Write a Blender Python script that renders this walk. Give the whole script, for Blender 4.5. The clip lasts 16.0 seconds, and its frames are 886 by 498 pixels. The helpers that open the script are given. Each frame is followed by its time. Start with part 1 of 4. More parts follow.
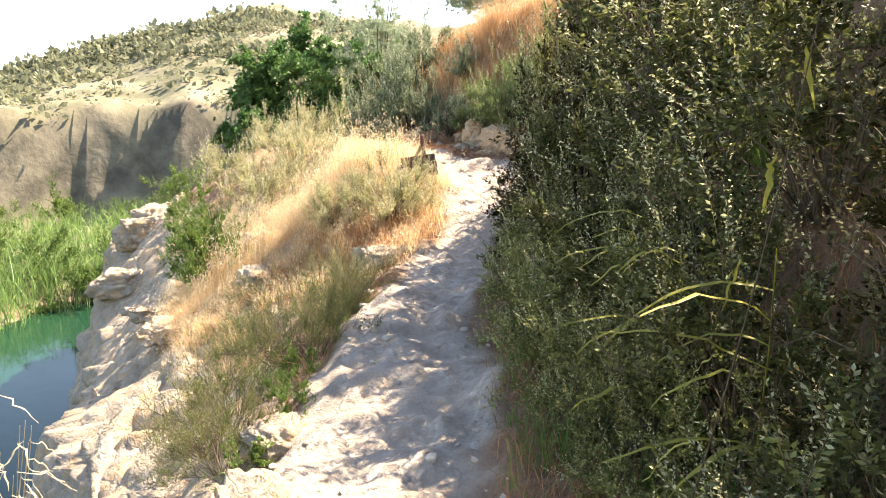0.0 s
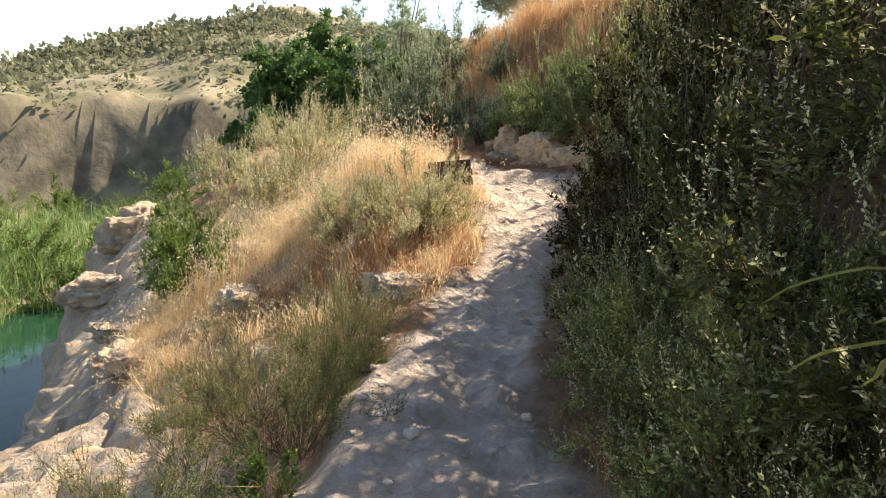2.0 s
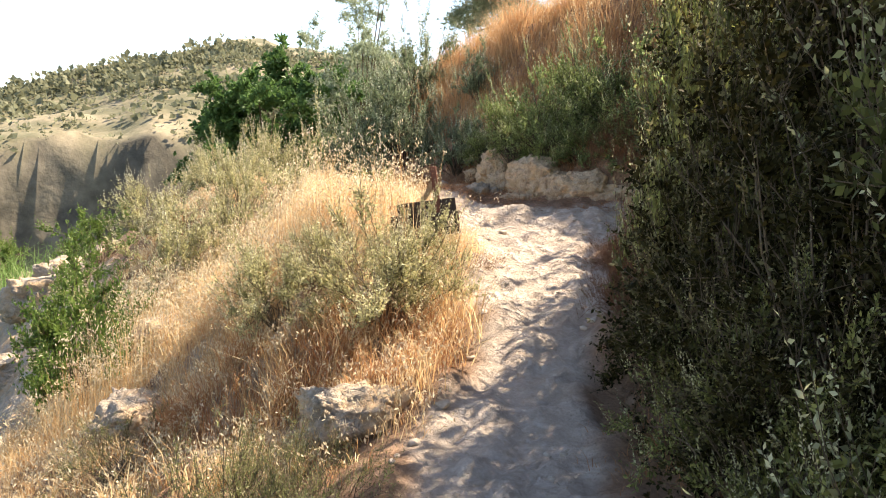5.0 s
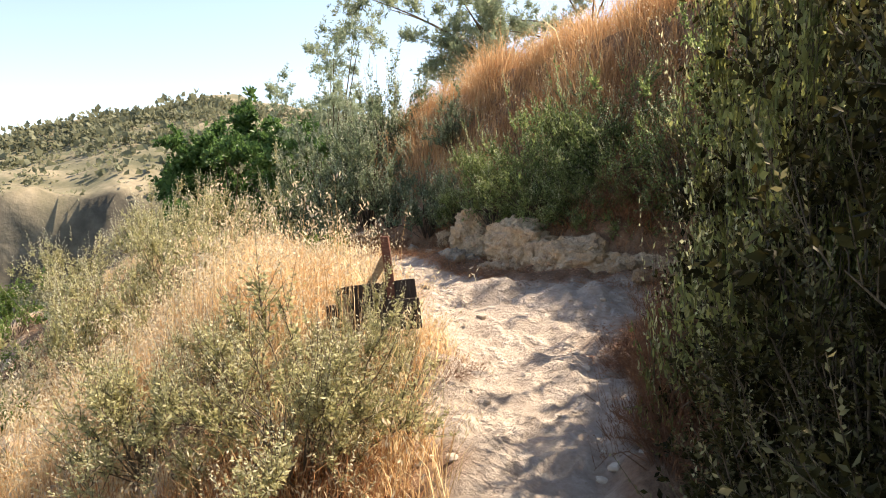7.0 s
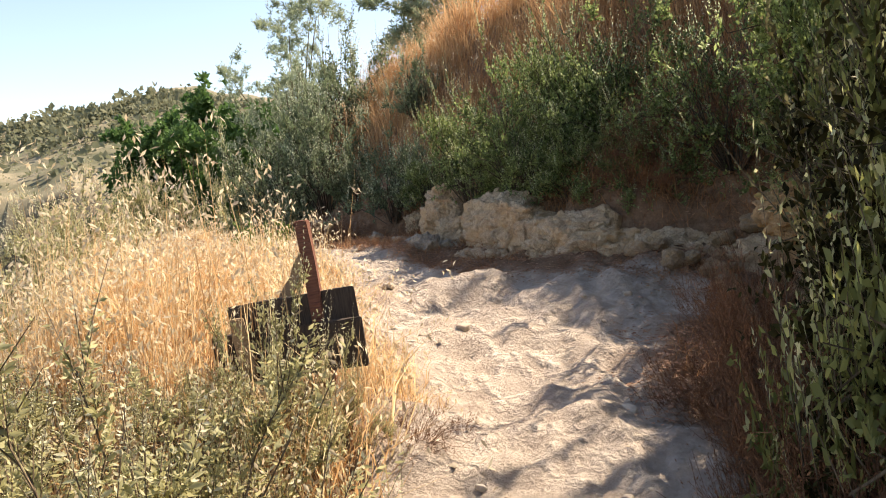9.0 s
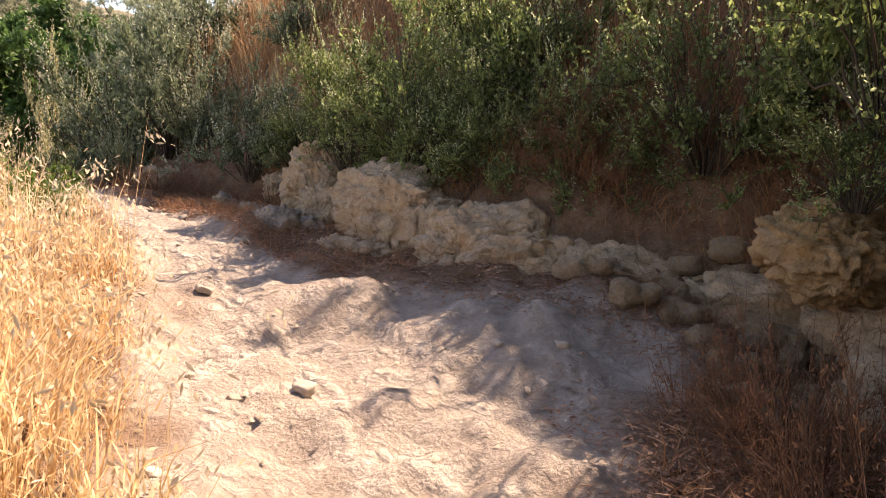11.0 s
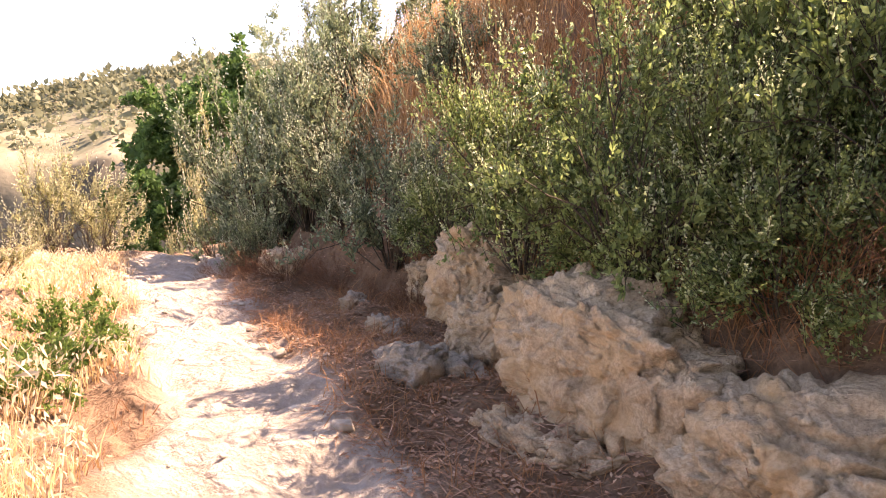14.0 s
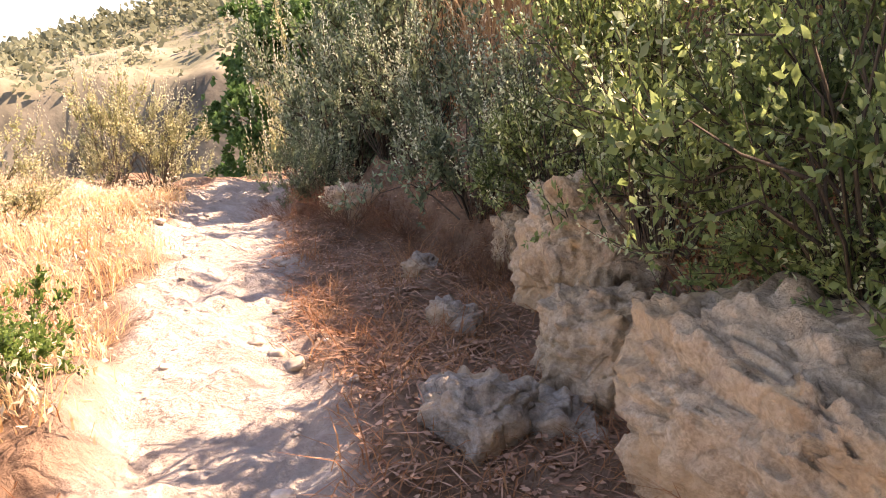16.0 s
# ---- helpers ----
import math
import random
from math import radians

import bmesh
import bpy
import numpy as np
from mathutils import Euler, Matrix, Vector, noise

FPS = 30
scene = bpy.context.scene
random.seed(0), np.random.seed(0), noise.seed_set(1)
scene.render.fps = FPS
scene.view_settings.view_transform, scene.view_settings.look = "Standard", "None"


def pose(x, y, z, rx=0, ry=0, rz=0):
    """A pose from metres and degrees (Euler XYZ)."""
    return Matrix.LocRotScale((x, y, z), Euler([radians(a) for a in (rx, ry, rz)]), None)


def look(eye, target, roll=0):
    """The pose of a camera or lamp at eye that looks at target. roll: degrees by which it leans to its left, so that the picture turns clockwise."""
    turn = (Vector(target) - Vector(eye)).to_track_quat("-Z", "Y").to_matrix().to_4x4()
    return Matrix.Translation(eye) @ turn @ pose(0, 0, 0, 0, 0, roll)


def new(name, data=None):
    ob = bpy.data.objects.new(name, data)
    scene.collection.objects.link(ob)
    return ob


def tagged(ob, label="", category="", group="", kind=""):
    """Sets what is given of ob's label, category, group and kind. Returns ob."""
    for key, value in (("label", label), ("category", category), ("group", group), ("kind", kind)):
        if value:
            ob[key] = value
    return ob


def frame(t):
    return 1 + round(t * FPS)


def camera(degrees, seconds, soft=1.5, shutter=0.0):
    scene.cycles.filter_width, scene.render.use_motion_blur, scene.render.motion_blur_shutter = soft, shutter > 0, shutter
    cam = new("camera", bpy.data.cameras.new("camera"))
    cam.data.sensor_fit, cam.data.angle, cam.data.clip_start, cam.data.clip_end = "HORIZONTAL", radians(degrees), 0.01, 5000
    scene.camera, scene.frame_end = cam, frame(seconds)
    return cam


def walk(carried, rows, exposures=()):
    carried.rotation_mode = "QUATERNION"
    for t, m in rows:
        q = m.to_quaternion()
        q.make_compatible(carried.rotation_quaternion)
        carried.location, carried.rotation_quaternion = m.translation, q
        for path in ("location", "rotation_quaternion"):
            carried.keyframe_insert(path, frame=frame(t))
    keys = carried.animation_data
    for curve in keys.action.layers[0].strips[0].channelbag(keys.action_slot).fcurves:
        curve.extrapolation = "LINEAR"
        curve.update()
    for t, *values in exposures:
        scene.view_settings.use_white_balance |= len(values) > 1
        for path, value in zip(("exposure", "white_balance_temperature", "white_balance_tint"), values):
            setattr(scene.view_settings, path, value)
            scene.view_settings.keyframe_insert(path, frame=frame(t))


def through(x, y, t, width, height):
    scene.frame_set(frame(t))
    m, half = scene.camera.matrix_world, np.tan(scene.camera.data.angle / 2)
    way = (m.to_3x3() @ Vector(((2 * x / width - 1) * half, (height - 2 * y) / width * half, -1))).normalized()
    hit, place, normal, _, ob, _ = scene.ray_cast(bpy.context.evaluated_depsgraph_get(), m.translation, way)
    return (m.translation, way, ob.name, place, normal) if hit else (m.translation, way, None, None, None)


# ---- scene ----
cam = camera(62.6, 16.0, soft=1.0)
PATH = [
    (0, (0.022, -0.109, 1.763), (0.014, 2.155, 1.357), -0.5),
    (0.5, (-0.044, 0.327, 1.704), (-0.305, 2.559, 1.213), 1.7),
    (1, (-0.109, 0.783, 1.613), (-0.405, 2.998, 1.067), 2.8),
    (1.5, (-0.139, 1.452, 1.562), (-0.573, 3.677, 1.168), 1.6),
    (2, (-0.289, 2.067, 1.546), (-0.325, 4.338, 1.182), 2.6),
    (2.5, (-0.352, 2.431, 1.571), (-0.207, 4.681, 1.114), 3.5),
    (3, (-0.345, 2.953, 1.564), (-0.330, 5.200, 1.074), 2.6),
    (3.5, (-0.397, 3.563, 1.595), (-0.420, 5.826, 1.187), 1.9),
    (3.7, (-0.404, 3.795, 1.647), (-0.337, 6.074, 1.347), 1.4),
    (5.8, (-0.328, 5.367, 1.497), (-0.286, 7.651, 1.224), -0.2),
    (6, (-0.281, 5.556, 1.520), (-0.205, 7.837, 1.244), 0.2),
    (6.5, (-0.198, 6.064, 1.535), (-0.079, 8.346, 1.272), 0.1),
    (7, (-0.186, 6.649, 1.633), (-0.075, 8.944, 1.532), 0.3),
    (7.5, (-0.132, 7.112, 1.607), (0.028, 9.400, 1.438), -0.4),
    (8, (-0.060, 7.607, 1.670), (0.086, 9.900, 1.566), -1.3),
    (8.5, (-0.034, 8.052, 1.626), (0.100, 10.348, 1.535), -2.6),
    (9, (0.008, 8.510, 1.549), (0.186, 10.799, 1.401), -2.6),
    (9.5, (0.089, 9.101, 1.565), (0.314, 11.383, 1.386), -0.9),
    (10, (0.152, 9.625, 1.593), (0.607, 11.867, 1.352), 3.0),
    (10.2, (0.170, 9.790, 1.605), (0.726, 12.009, 1.365), 4.2),
    (12.3, (0.624, 11.263, 1.816), (1.095, 13.496, 1.529), 6.1),
    (12.5, (0.662, 11.415, 1.865), (0.911, 13.686, 1.602), 5.5),
    (13, (0.622, 11.733, 1.953), (0.760, 14.007, 1.631), 3.1),
    (13.5, (0.545, 12.216, 1.969), (0.642, 14.510, 1.811), 1.9),
    (14, (0.561, 12.681, 1.992), (0.550, 14.972, 1.785), 0.9),
    (14.5, (0.568, 13.095, 2.031), (0.432, 15.378, 1.791), 0.1),
    (15, (0.557, 13.481, 2.056), (0.391, 15.765, 1.842), 1.1),
    (15.5, (0.605, 13.815, 2.075), (0.199, 16.056, 1.754), -0.7),
    (16, (0.615, 14.089, 2.067), (0.267, 16.309, 1.579), -0.0),
]
EXPOSURES = [(0, 2.15, 7900, 12), (0.6, 1.85, 7900, 12), (1.5, 1.45, 7900, 12), (2.0, 1.3, 7900, 12), (3.0, 1.7, 7900, 12), (3.5, 1.8, 7900, 12), (6, 1.45, 7900, 14), (9, 1.25, 7900, 14), (10.2, 1.25, 8200, 20), (12.5, 2.0, 9000, 34), (14, 2.2, 9000, 34), (15, 2.3, 8800, 32), (16, 2.1, 8700, 32)]
walk(cam, [(t, look(eye, target, roll)) for t, eye, target, roll in PATH], EXPOSURES)

# ---- world and sun ----
TO_SUN = Vector((0.58, 0.45, 0.87)).normalized()
world = bpy.data.worlds.new("world")
scene.world = world
world.use_nodes = True
wn = world.node_tree.nodes
sky = wn.new("ShaderNodeTexSky")
sky.sky_type = "NISHITA"
sky.sun_disc = False
sky.sun_elevation = math.asin(TO_SUN.z)
sky.sun_rotation = math.atan2(TO_SUN.x, TO_SUN.y)
sky.air_density, sky.dust_density, sky.ozone_density = 0.9, 0.35, 1.5
wn["Background"].inputs["Strength"].default_value = 0.12
world.node_tree.links.new(sky.outputs[0], wn["Background"].inputs["Color"])
sun = new("sun", bpy.data.lights.new("sun", "SUN"))
sun.data.energy, sun.data.angle, sun.data.color = 5.0, radians(0.53), (1.0, 0.93, 0.82)
sun.matrix_world = look(TO_SUN * 60, (0, 0, 0))


# ---- noise for shapes ----
def lattice(ix, iy, iz, seed):
    v = np.sin(ix * 127.1 + iy * 311.7 + iz * 74.7 + seed * 53.3) * 43758.5453
    return v - np.floor(v)


def vnoise(x, y, z=0.0, seed=0):
    """Smooth value noise, -1 to 1."""
    x, y, z = np.broadcast_arrays(np.asarray(x, float), np.asarray(y, float), np.asarray(z, float))
    ix, iy, iz = np.floor(x), np.floor(y), np.floor(z)
    fx, fy, fz = x - ix, y - iy, z - iz
    fx, fy, fz = (f * f * (3 - 2 * f) for f in (fx, fy, fz))
    out = 0
    for a in (0, 1):
        for b in (0, 1):
            for c in (0, 1):
                w = (fx if a else 1 - fx) * (fy if b else 1 - fy) * (fz if c else 1 - fz)
                out = out + w * lattice(ix + a, iy + b, iz + c, seed)
    return out * 2 - 1


def fbm(x, y, z=0.0, octaves=4, seed=0):
    out, amp, k = 0, 1.0, 1.0
    for i in range(octaves):
        out = out + amp * vnoise(x * k, y * k, np.asarray(z) * k, seed + i * 7)
        amp, k = amp * 0.5, k * 2.03
    return out


def smooth(a, b, v):
    s = np.clip((v - a) / (b - a), 0, 1)
    return s * s * (3 - 2 * s)


def curve(points):
    xs, ys = [p[0] for p in points], [p[1] for p in points]
    return lambda v: np.interp(v, xs, ys)


# ---- plan of the land ----
WATER = -5.5
path_mid = curve([(-6, -0.3), (4, -0.3), (7, -0.25), (8.6, 0.05), (9.6, 0.32), (10.6, 0.5), (11.5, 0.6), (12.4, 0.72), (13.4, 0.92), (14.1, 0.62), (14.7, 0.12), (15.4, -0.14), (16.2, -0.5), (17.4, -1.08), (20, -2.2), (22, -2.8), (24, -3.3), (27, -3.2)])
path_half = curve([(-6, 0.5), (5, 0.55), (8, 0.46), (9.6, 0.42), (10.6, 0.5), (11.5, 0.62), (12.4, 0.72), (13.4, 1.14), (14.1, 0.84), (14.7, 0.52), (15.4, 0.38), (16.2, 0.40), (17.4, 0.38), (20, 0.48), (22, 0.5), (27, 0.4)])
path_z = curve([(-6, -0.1), (6, -0.05), (8.6, 0.0), (9.6, 0.14), (10.6, 0.38), (11.7, 0.6), (13.2, 0.68), (14.4, 0.88), (15, 0.95), (16, 1.04), (17.4, 1.08), (20, 1.05), (22, 1.0), (24, 0.8), (28, 0.5)])
toe = curve([(-10, 1.2), (2, 1.15), (8, 1.3), (10, 1.9), (11.5, 2.5), (13, 3.1), (14, 3.0), (15, 2.3), (16, 1.75), (17.3, 1.05), (18.5, 0.25), (20, -0.8), (21.5, -1.5), (24, -2.3), (27, -2.4), (32, -1.5), (50, 8)])
ledge = curve([(0, 9), (11, 9), (12, 3.6), (13.4, 3.3), (14.1, 2.6), (14.6, 2.0), (15.1, 1.45), (15.8, 1.0), (16.6, 0.72), (17.4, 0.5), (18.2, 0.1), (19.3, -0.9), (21, -1.8), (24, -2.4), (60, -2)])
edge = curve([(-12, -2.2), (2, -2.0), (5, -2.5), (6, -2.9), (7.4, -3.9), (10, -5.3), (14.6, -7.1), (20.8, -9.3), (23, -9.4), (28, -8.0), (36, -6.5), (44, -4)])
edge_z = curve([(-12, -1.2), (4, -1.4), (8, -2.2), (11, -2.8), (14, -2.9), (17, -2.3), (20, -1.7), (25, -1.2), (32, -1.0), (44, -3)])
crest = curve([(-200, 5), (-60, 5), (-10, 7.0), (0, 7.0), (8, 7.8), (14, 8.2), (17, 7.6), (22, 6.4), (28, 4.9), (36, 2.3), (42, 0.4), (50, 0.4), (70, 2.0), (200, 5)])


def land(x, y):
    """Height of the ground, without fine relief."""
    x, y = np.broadcast_arrays(np.asarray(x, float), np.asarray(y, float))
    pz, pm, ph = path_z(y), path_mid(y), path_half(y)
    mound = 0.28 * np.exp(-(((x + 1.6) / 1.3) ** 2 + ((y - 12.6) / 2.6) ** 2))
    hump = 0.04 * np.exp(-(((x - 1.7) / 0.9) ** 2 + ((y - 13.2) / 0.7) ** 2)) * (1 + 0.5 * fbm(x * 2.5, y * 2.5, 0, 3, 33)) + 0.25 * smooth(0.5, 2.0, x) * smooth(12.4, 14.4, y) * smooth(18, 16, y)
    hump = hump + 0.16 * np.exp(-(((x - 0.62) / 0.34) ** 2 + ((y - 14.25) / 0.26) ** 2) ** 2) + 0.06 * np.exp(-(((x - 1.5) / 0.6) ** 2 + ((y - 13.75) / 0.28) ** 2) ** 2)
    hump = hump + 0.10 * smooth(-1.0, -0.7, x) * smooth(-0.15, -0.45, x) * smooth(5.2, 5.5, y) * smooth(6.9, 6.6, y)
    # left shoulder, then the drop to the pond
    left = pm - ph
    ex, ez = edge(y), edge_z(y)
    s = np.clip((left - x) / np.maximum(left - ex, 0.2), 0, None)
    flat = smooth(8.5, 11.5, y) * (0.2 + 0.1 * smooth(15, 18, y))
    shoulder = pz + (ez - pz) * np.clip((s - flat) / (1 - flat), 0, None) ** 1.12
    shoulder = np.where(s < 1, shoulder, ez)
    over = np.clip(ex - x, 0, None)
    wobble = 0.35 * fbm(x * 0.55, y * 0.55, 0, 3, 5)
    drop = np.where(over + wobble * 0.6 > 0, ez - np.clip(over + wobble * 0.6, 0, None) * 3.4, ez)
    h = np.where(x < left, np.where(s < 1, shoulder, drop), pz) + mound + hump
    h = np.maximum(h, WATER - 1.3)
    # rock ledge and right bank
    lip = x - ledge(y) + 0.10 * fbm(x * 2.1, y * 2.1, 0, 2, 15)
    h = h + 0.36 * smooth(0.10, 0.36, lip) * smooth(10.8, 12.4, y) * smooth(20.5, 18.8, y)
    over = np.clip(x - toe(y), 0, None)
    bank = np.where(over < 1.9, over * 1.5, 2.85 + (over - 1.9) * 0.28 - 0.012 * np.clip(over - 1.9, 0, 11) ** 2)
    bank = bank * (0.75 + 0.25 * smooth(0, 1.0, over))
    fade = smooth(60, 34, y)
    h = h + bank * fade
    # the land ends beyond the bend
    ends = smooth(31, 38, y + 0.35 * (x + 3)) * (1 - smooth(0.5, 6, x - toe(y)))
    h = h * (1 - ends) + (WATER + 0.2) * ends
    # far side: reed flat, bluff, hill
    r = np.hypot(x, y - 2)
    b = np.degrees(np.arctan2(-x, y - 2))
    wob = 0.8 * fbm(b * 0.11, 4.0, 0, 4, 9)
    r0 = 53 + wob - 6 * smooth(38, 60, b)
    low = WATER + 0.25
    top = 1.6 + 92 * np.tan(np.radians(crest(b)))
    brow = np.minimum(2.4 + 0.3 * fbm(b * 0.3, 3.0, 0, 2, 4), top * 0.6)
    rise = np.clip((r - r0) / 1.8, 0, 1)
    k = np.clip((r - r0 - 1.8) / (92 - r0), 0, None)
    far = np.where(r < r0 + 1.8, low + (brow - low) * rise, brow + (top - brow) * np.minimum(k, 1) ** 0.85 - 8 * np.clip(k - 1, 0, 2.5) ** 1.2)
    far = far + rise * (1 - rise) * 0.9 * fbm(b * 0.9, r * 0.5, 0, 4, 27) - 0.3 * np.where(r > r0 + 1.2, 1, 0) * np.clip(1 - 2.6 * np.abs(vnoise(b * 0.55 + 0.4 * vnoise(r * 0.1, b * 0.2, 0, 2), r * 0.03, 0, 29)), 0, 1) * np.clip(1 - k, 0, 1)
    far = far + np.where(r > r0 + 1, 1, 0) * (0.9 * fbm(x * 0.06, y * 0.06, 0, 3, 21) + 0.35 * fbm(x * 0.25, y * 0.25, 0, 3, 23))
    shore = smooth(27.0, 30.5, r + 2.0 * vnoise(b * 0.2, 0, 0, 3)) * smooth(-60, -20, b)
    bed = WATER - 1.3 + (low - WATER + 1.3) * shore
    far = np.where(r > r0 - 4, np.maximum(far, bed), bed)
    return np.maximum(h, far)


def relief(x, y, h):
    """Rock and rubble on top of the land."""
    near = np.exp(-np.clip(np.abs(y - 12) - 14, 0, None) / 4) * np.exp(-np.clip(np.abs(x + 3) - 9, 0, None) / 4)
    on_path = 1 - smooth(0.75, 1.25, np.abs(x - path_mid(y)) / path_half(y))
    rough = 0.10 * fbm(x * 1.3, y * 1.3, 0, 4, 31) + 0.03 * fbm(x * 5, y * 5, 0, 3, 37)
    pathy = 0.045 * fbm(x * 2.0, y * 2.0, 0, 4, 41) + 0.05 * np.abs(fbm(x * 3.6, y * 3.0, 0, 3, 43)) - 0.04 + 0.03 * smooth(0.05, 0.22, fbm(x * 2.6, y * 2.6, 0, 3, 46)) + 0.018 * fbm(x * 9, y * 9, 0, 2, 44) + 0.03 * np.abs(fbm(x * 5.3, y * 5.3, 0, 2, 48))
    hollow = -0.05 * on_path
    rocky = smooth(0.4, 1.6, path_mid(y) - path_half(y) - x) * smooth(13.5, 9.5, y) + smooth(2.2, 0.4, x - edge(y)) * (y < 30)
    steps = 0.20 * np.abs(fbm(x * 1.0, y * 1.0, 0, 3, 57)) + 0.16 * smooth(0.0, 0.12, fbm(x * 0.9, y * 0.9, 0, 3, 58)) - 0.14
    rough = rough + steps * np.clip(rocky, 0, 1)
    cliff = smooth(-0.9, 0.2, edge(y) - x) * smooth(-6, -1.5, h) * (y < 30)
    crag = 0.34 * fbm(x * 1.1, y * 1.1, h * 1.2, 4, 51) - 0.22 * np.clip(1 - 3 * np.abs(fbm(x * 0.8, y * 0.8, h * 0.5, 2, 53)), 0, 1)
    return near * (rough * (1 - on_path) + pathy * on_path + hollow + cliff * crag)


def ground(x, y):
    h = land(x, y)
    return h + relief(np.asarray(x, float), np.asarray(y, float), h)


def gz(x, y):
    return float(ground(np.array([x]), np.array([y]))[0])


# ---- materials ----
def shader(name, rough=0.9):
    m = bpy.data.materials.new(name)
    m.use_nodes = True
    nt = m.node_tree
    bsdf = nt.nodes["Principled BSDF"]
    bsdf.inputs["Roughness"].default_value = rough
    bsdf.inputs["Specular IOR Level"].default_value = 0.25
    return m, nt, bsdf


def tex_noise(nt, scale, detail=5, rough=0.6, coords="Object"):
    tc = nt.nodes.new("ShaderNodeTexCoord")
    n = nt.nodes.new("ShaderNodeTexNoise")
    n.inputs["Scale"].default_value, n.inputs["Detail"].default_value, n.inputs["Roughness"].default_value = scale, detail, rough
    nt.links.new(tc.outputs[coords], n.inputs["Vector"])
    return n.outputs["Fac"]


def ramp(nt, fac, stops):
    r = nt.nodes.new("ShaderNodeValToRGB")
    while len(r.color_ramp.elements) < len(stops):
        r.color_ramp.elements.new(0.5)
    for e, (p, c) in zip(r.color_ramp.elements, stops):
        e.position, e.color = p, (*c, 1)
    nt.links.new(fac, r.inputs[0])
    return r.outputs[0]


def mix(nt, fac, a, b, mode="MIX"):
    n = nt.nodes.new("ShaderNodeMix")
    n.data_type, n.blend_type = "RGBA", mode
    for sock, v in ((n.inputs[0], fac), (n.inputs[6], a), (n.inputs[7], b)):
        if isinstance(v, (int, float)):
            sock.default_value = v
        elif isinstance(v, tuple):
            sock.default_value = (*v, 1)
        else:
            nt.links.new(v, sock)
    return n.outputs[2]


def bump(nt, bsdf, height, strength, dist):
    n = nt.nodes.new("ShaderNodeBump")
    n.inputs["Strength"].default_value, n.inputs["Distance"].default_value = strength, dist
    nt.links.new(height, n.inputs["Height"])
    nt.links.new(n.outputs[0], bsdf.inputs["Normal"])


def attr(nt, name):
    n = nt.nodes.new("ShaderNodeAttribute")
    n.attribute_name = name
    return n.outputs["Fac"]


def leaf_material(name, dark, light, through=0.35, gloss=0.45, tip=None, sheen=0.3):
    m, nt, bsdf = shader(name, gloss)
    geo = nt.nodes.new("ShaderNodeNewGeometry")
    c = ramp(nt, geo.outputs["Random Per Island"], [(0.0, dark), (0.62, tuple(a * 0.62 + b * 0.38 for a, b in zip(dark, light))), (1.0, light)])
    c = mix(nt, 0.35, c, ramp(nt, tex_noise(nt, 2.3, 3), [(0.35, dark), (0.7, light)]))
    # tips blend paler: new growth, plus the light sprigs catch
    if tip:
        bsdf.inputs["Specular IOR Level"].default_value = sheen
        c = mix(nt, attr(nt, "lit_tip"), c, tip)
    nt.links.new(c, bsdf.inputs["Base Color"])
    tr = nt.nodes.new("ShaderNodeBsdfTranslucent")
    nt.links.new(c, tr.inputs["Color"])
    ms = nt.nodes.new("ShaderNodeMixShader")
    ms.inputs[0].default_value = through
    nt.links.new(bsdf.outputs[0], ms.inputs[1])
    nt.links.new(tr.outputs[0], ms.inputs[2])
    nt.links.new(ms.outputs[0], nt.nodes["Material Output"].inputs["Surface"])
    return m


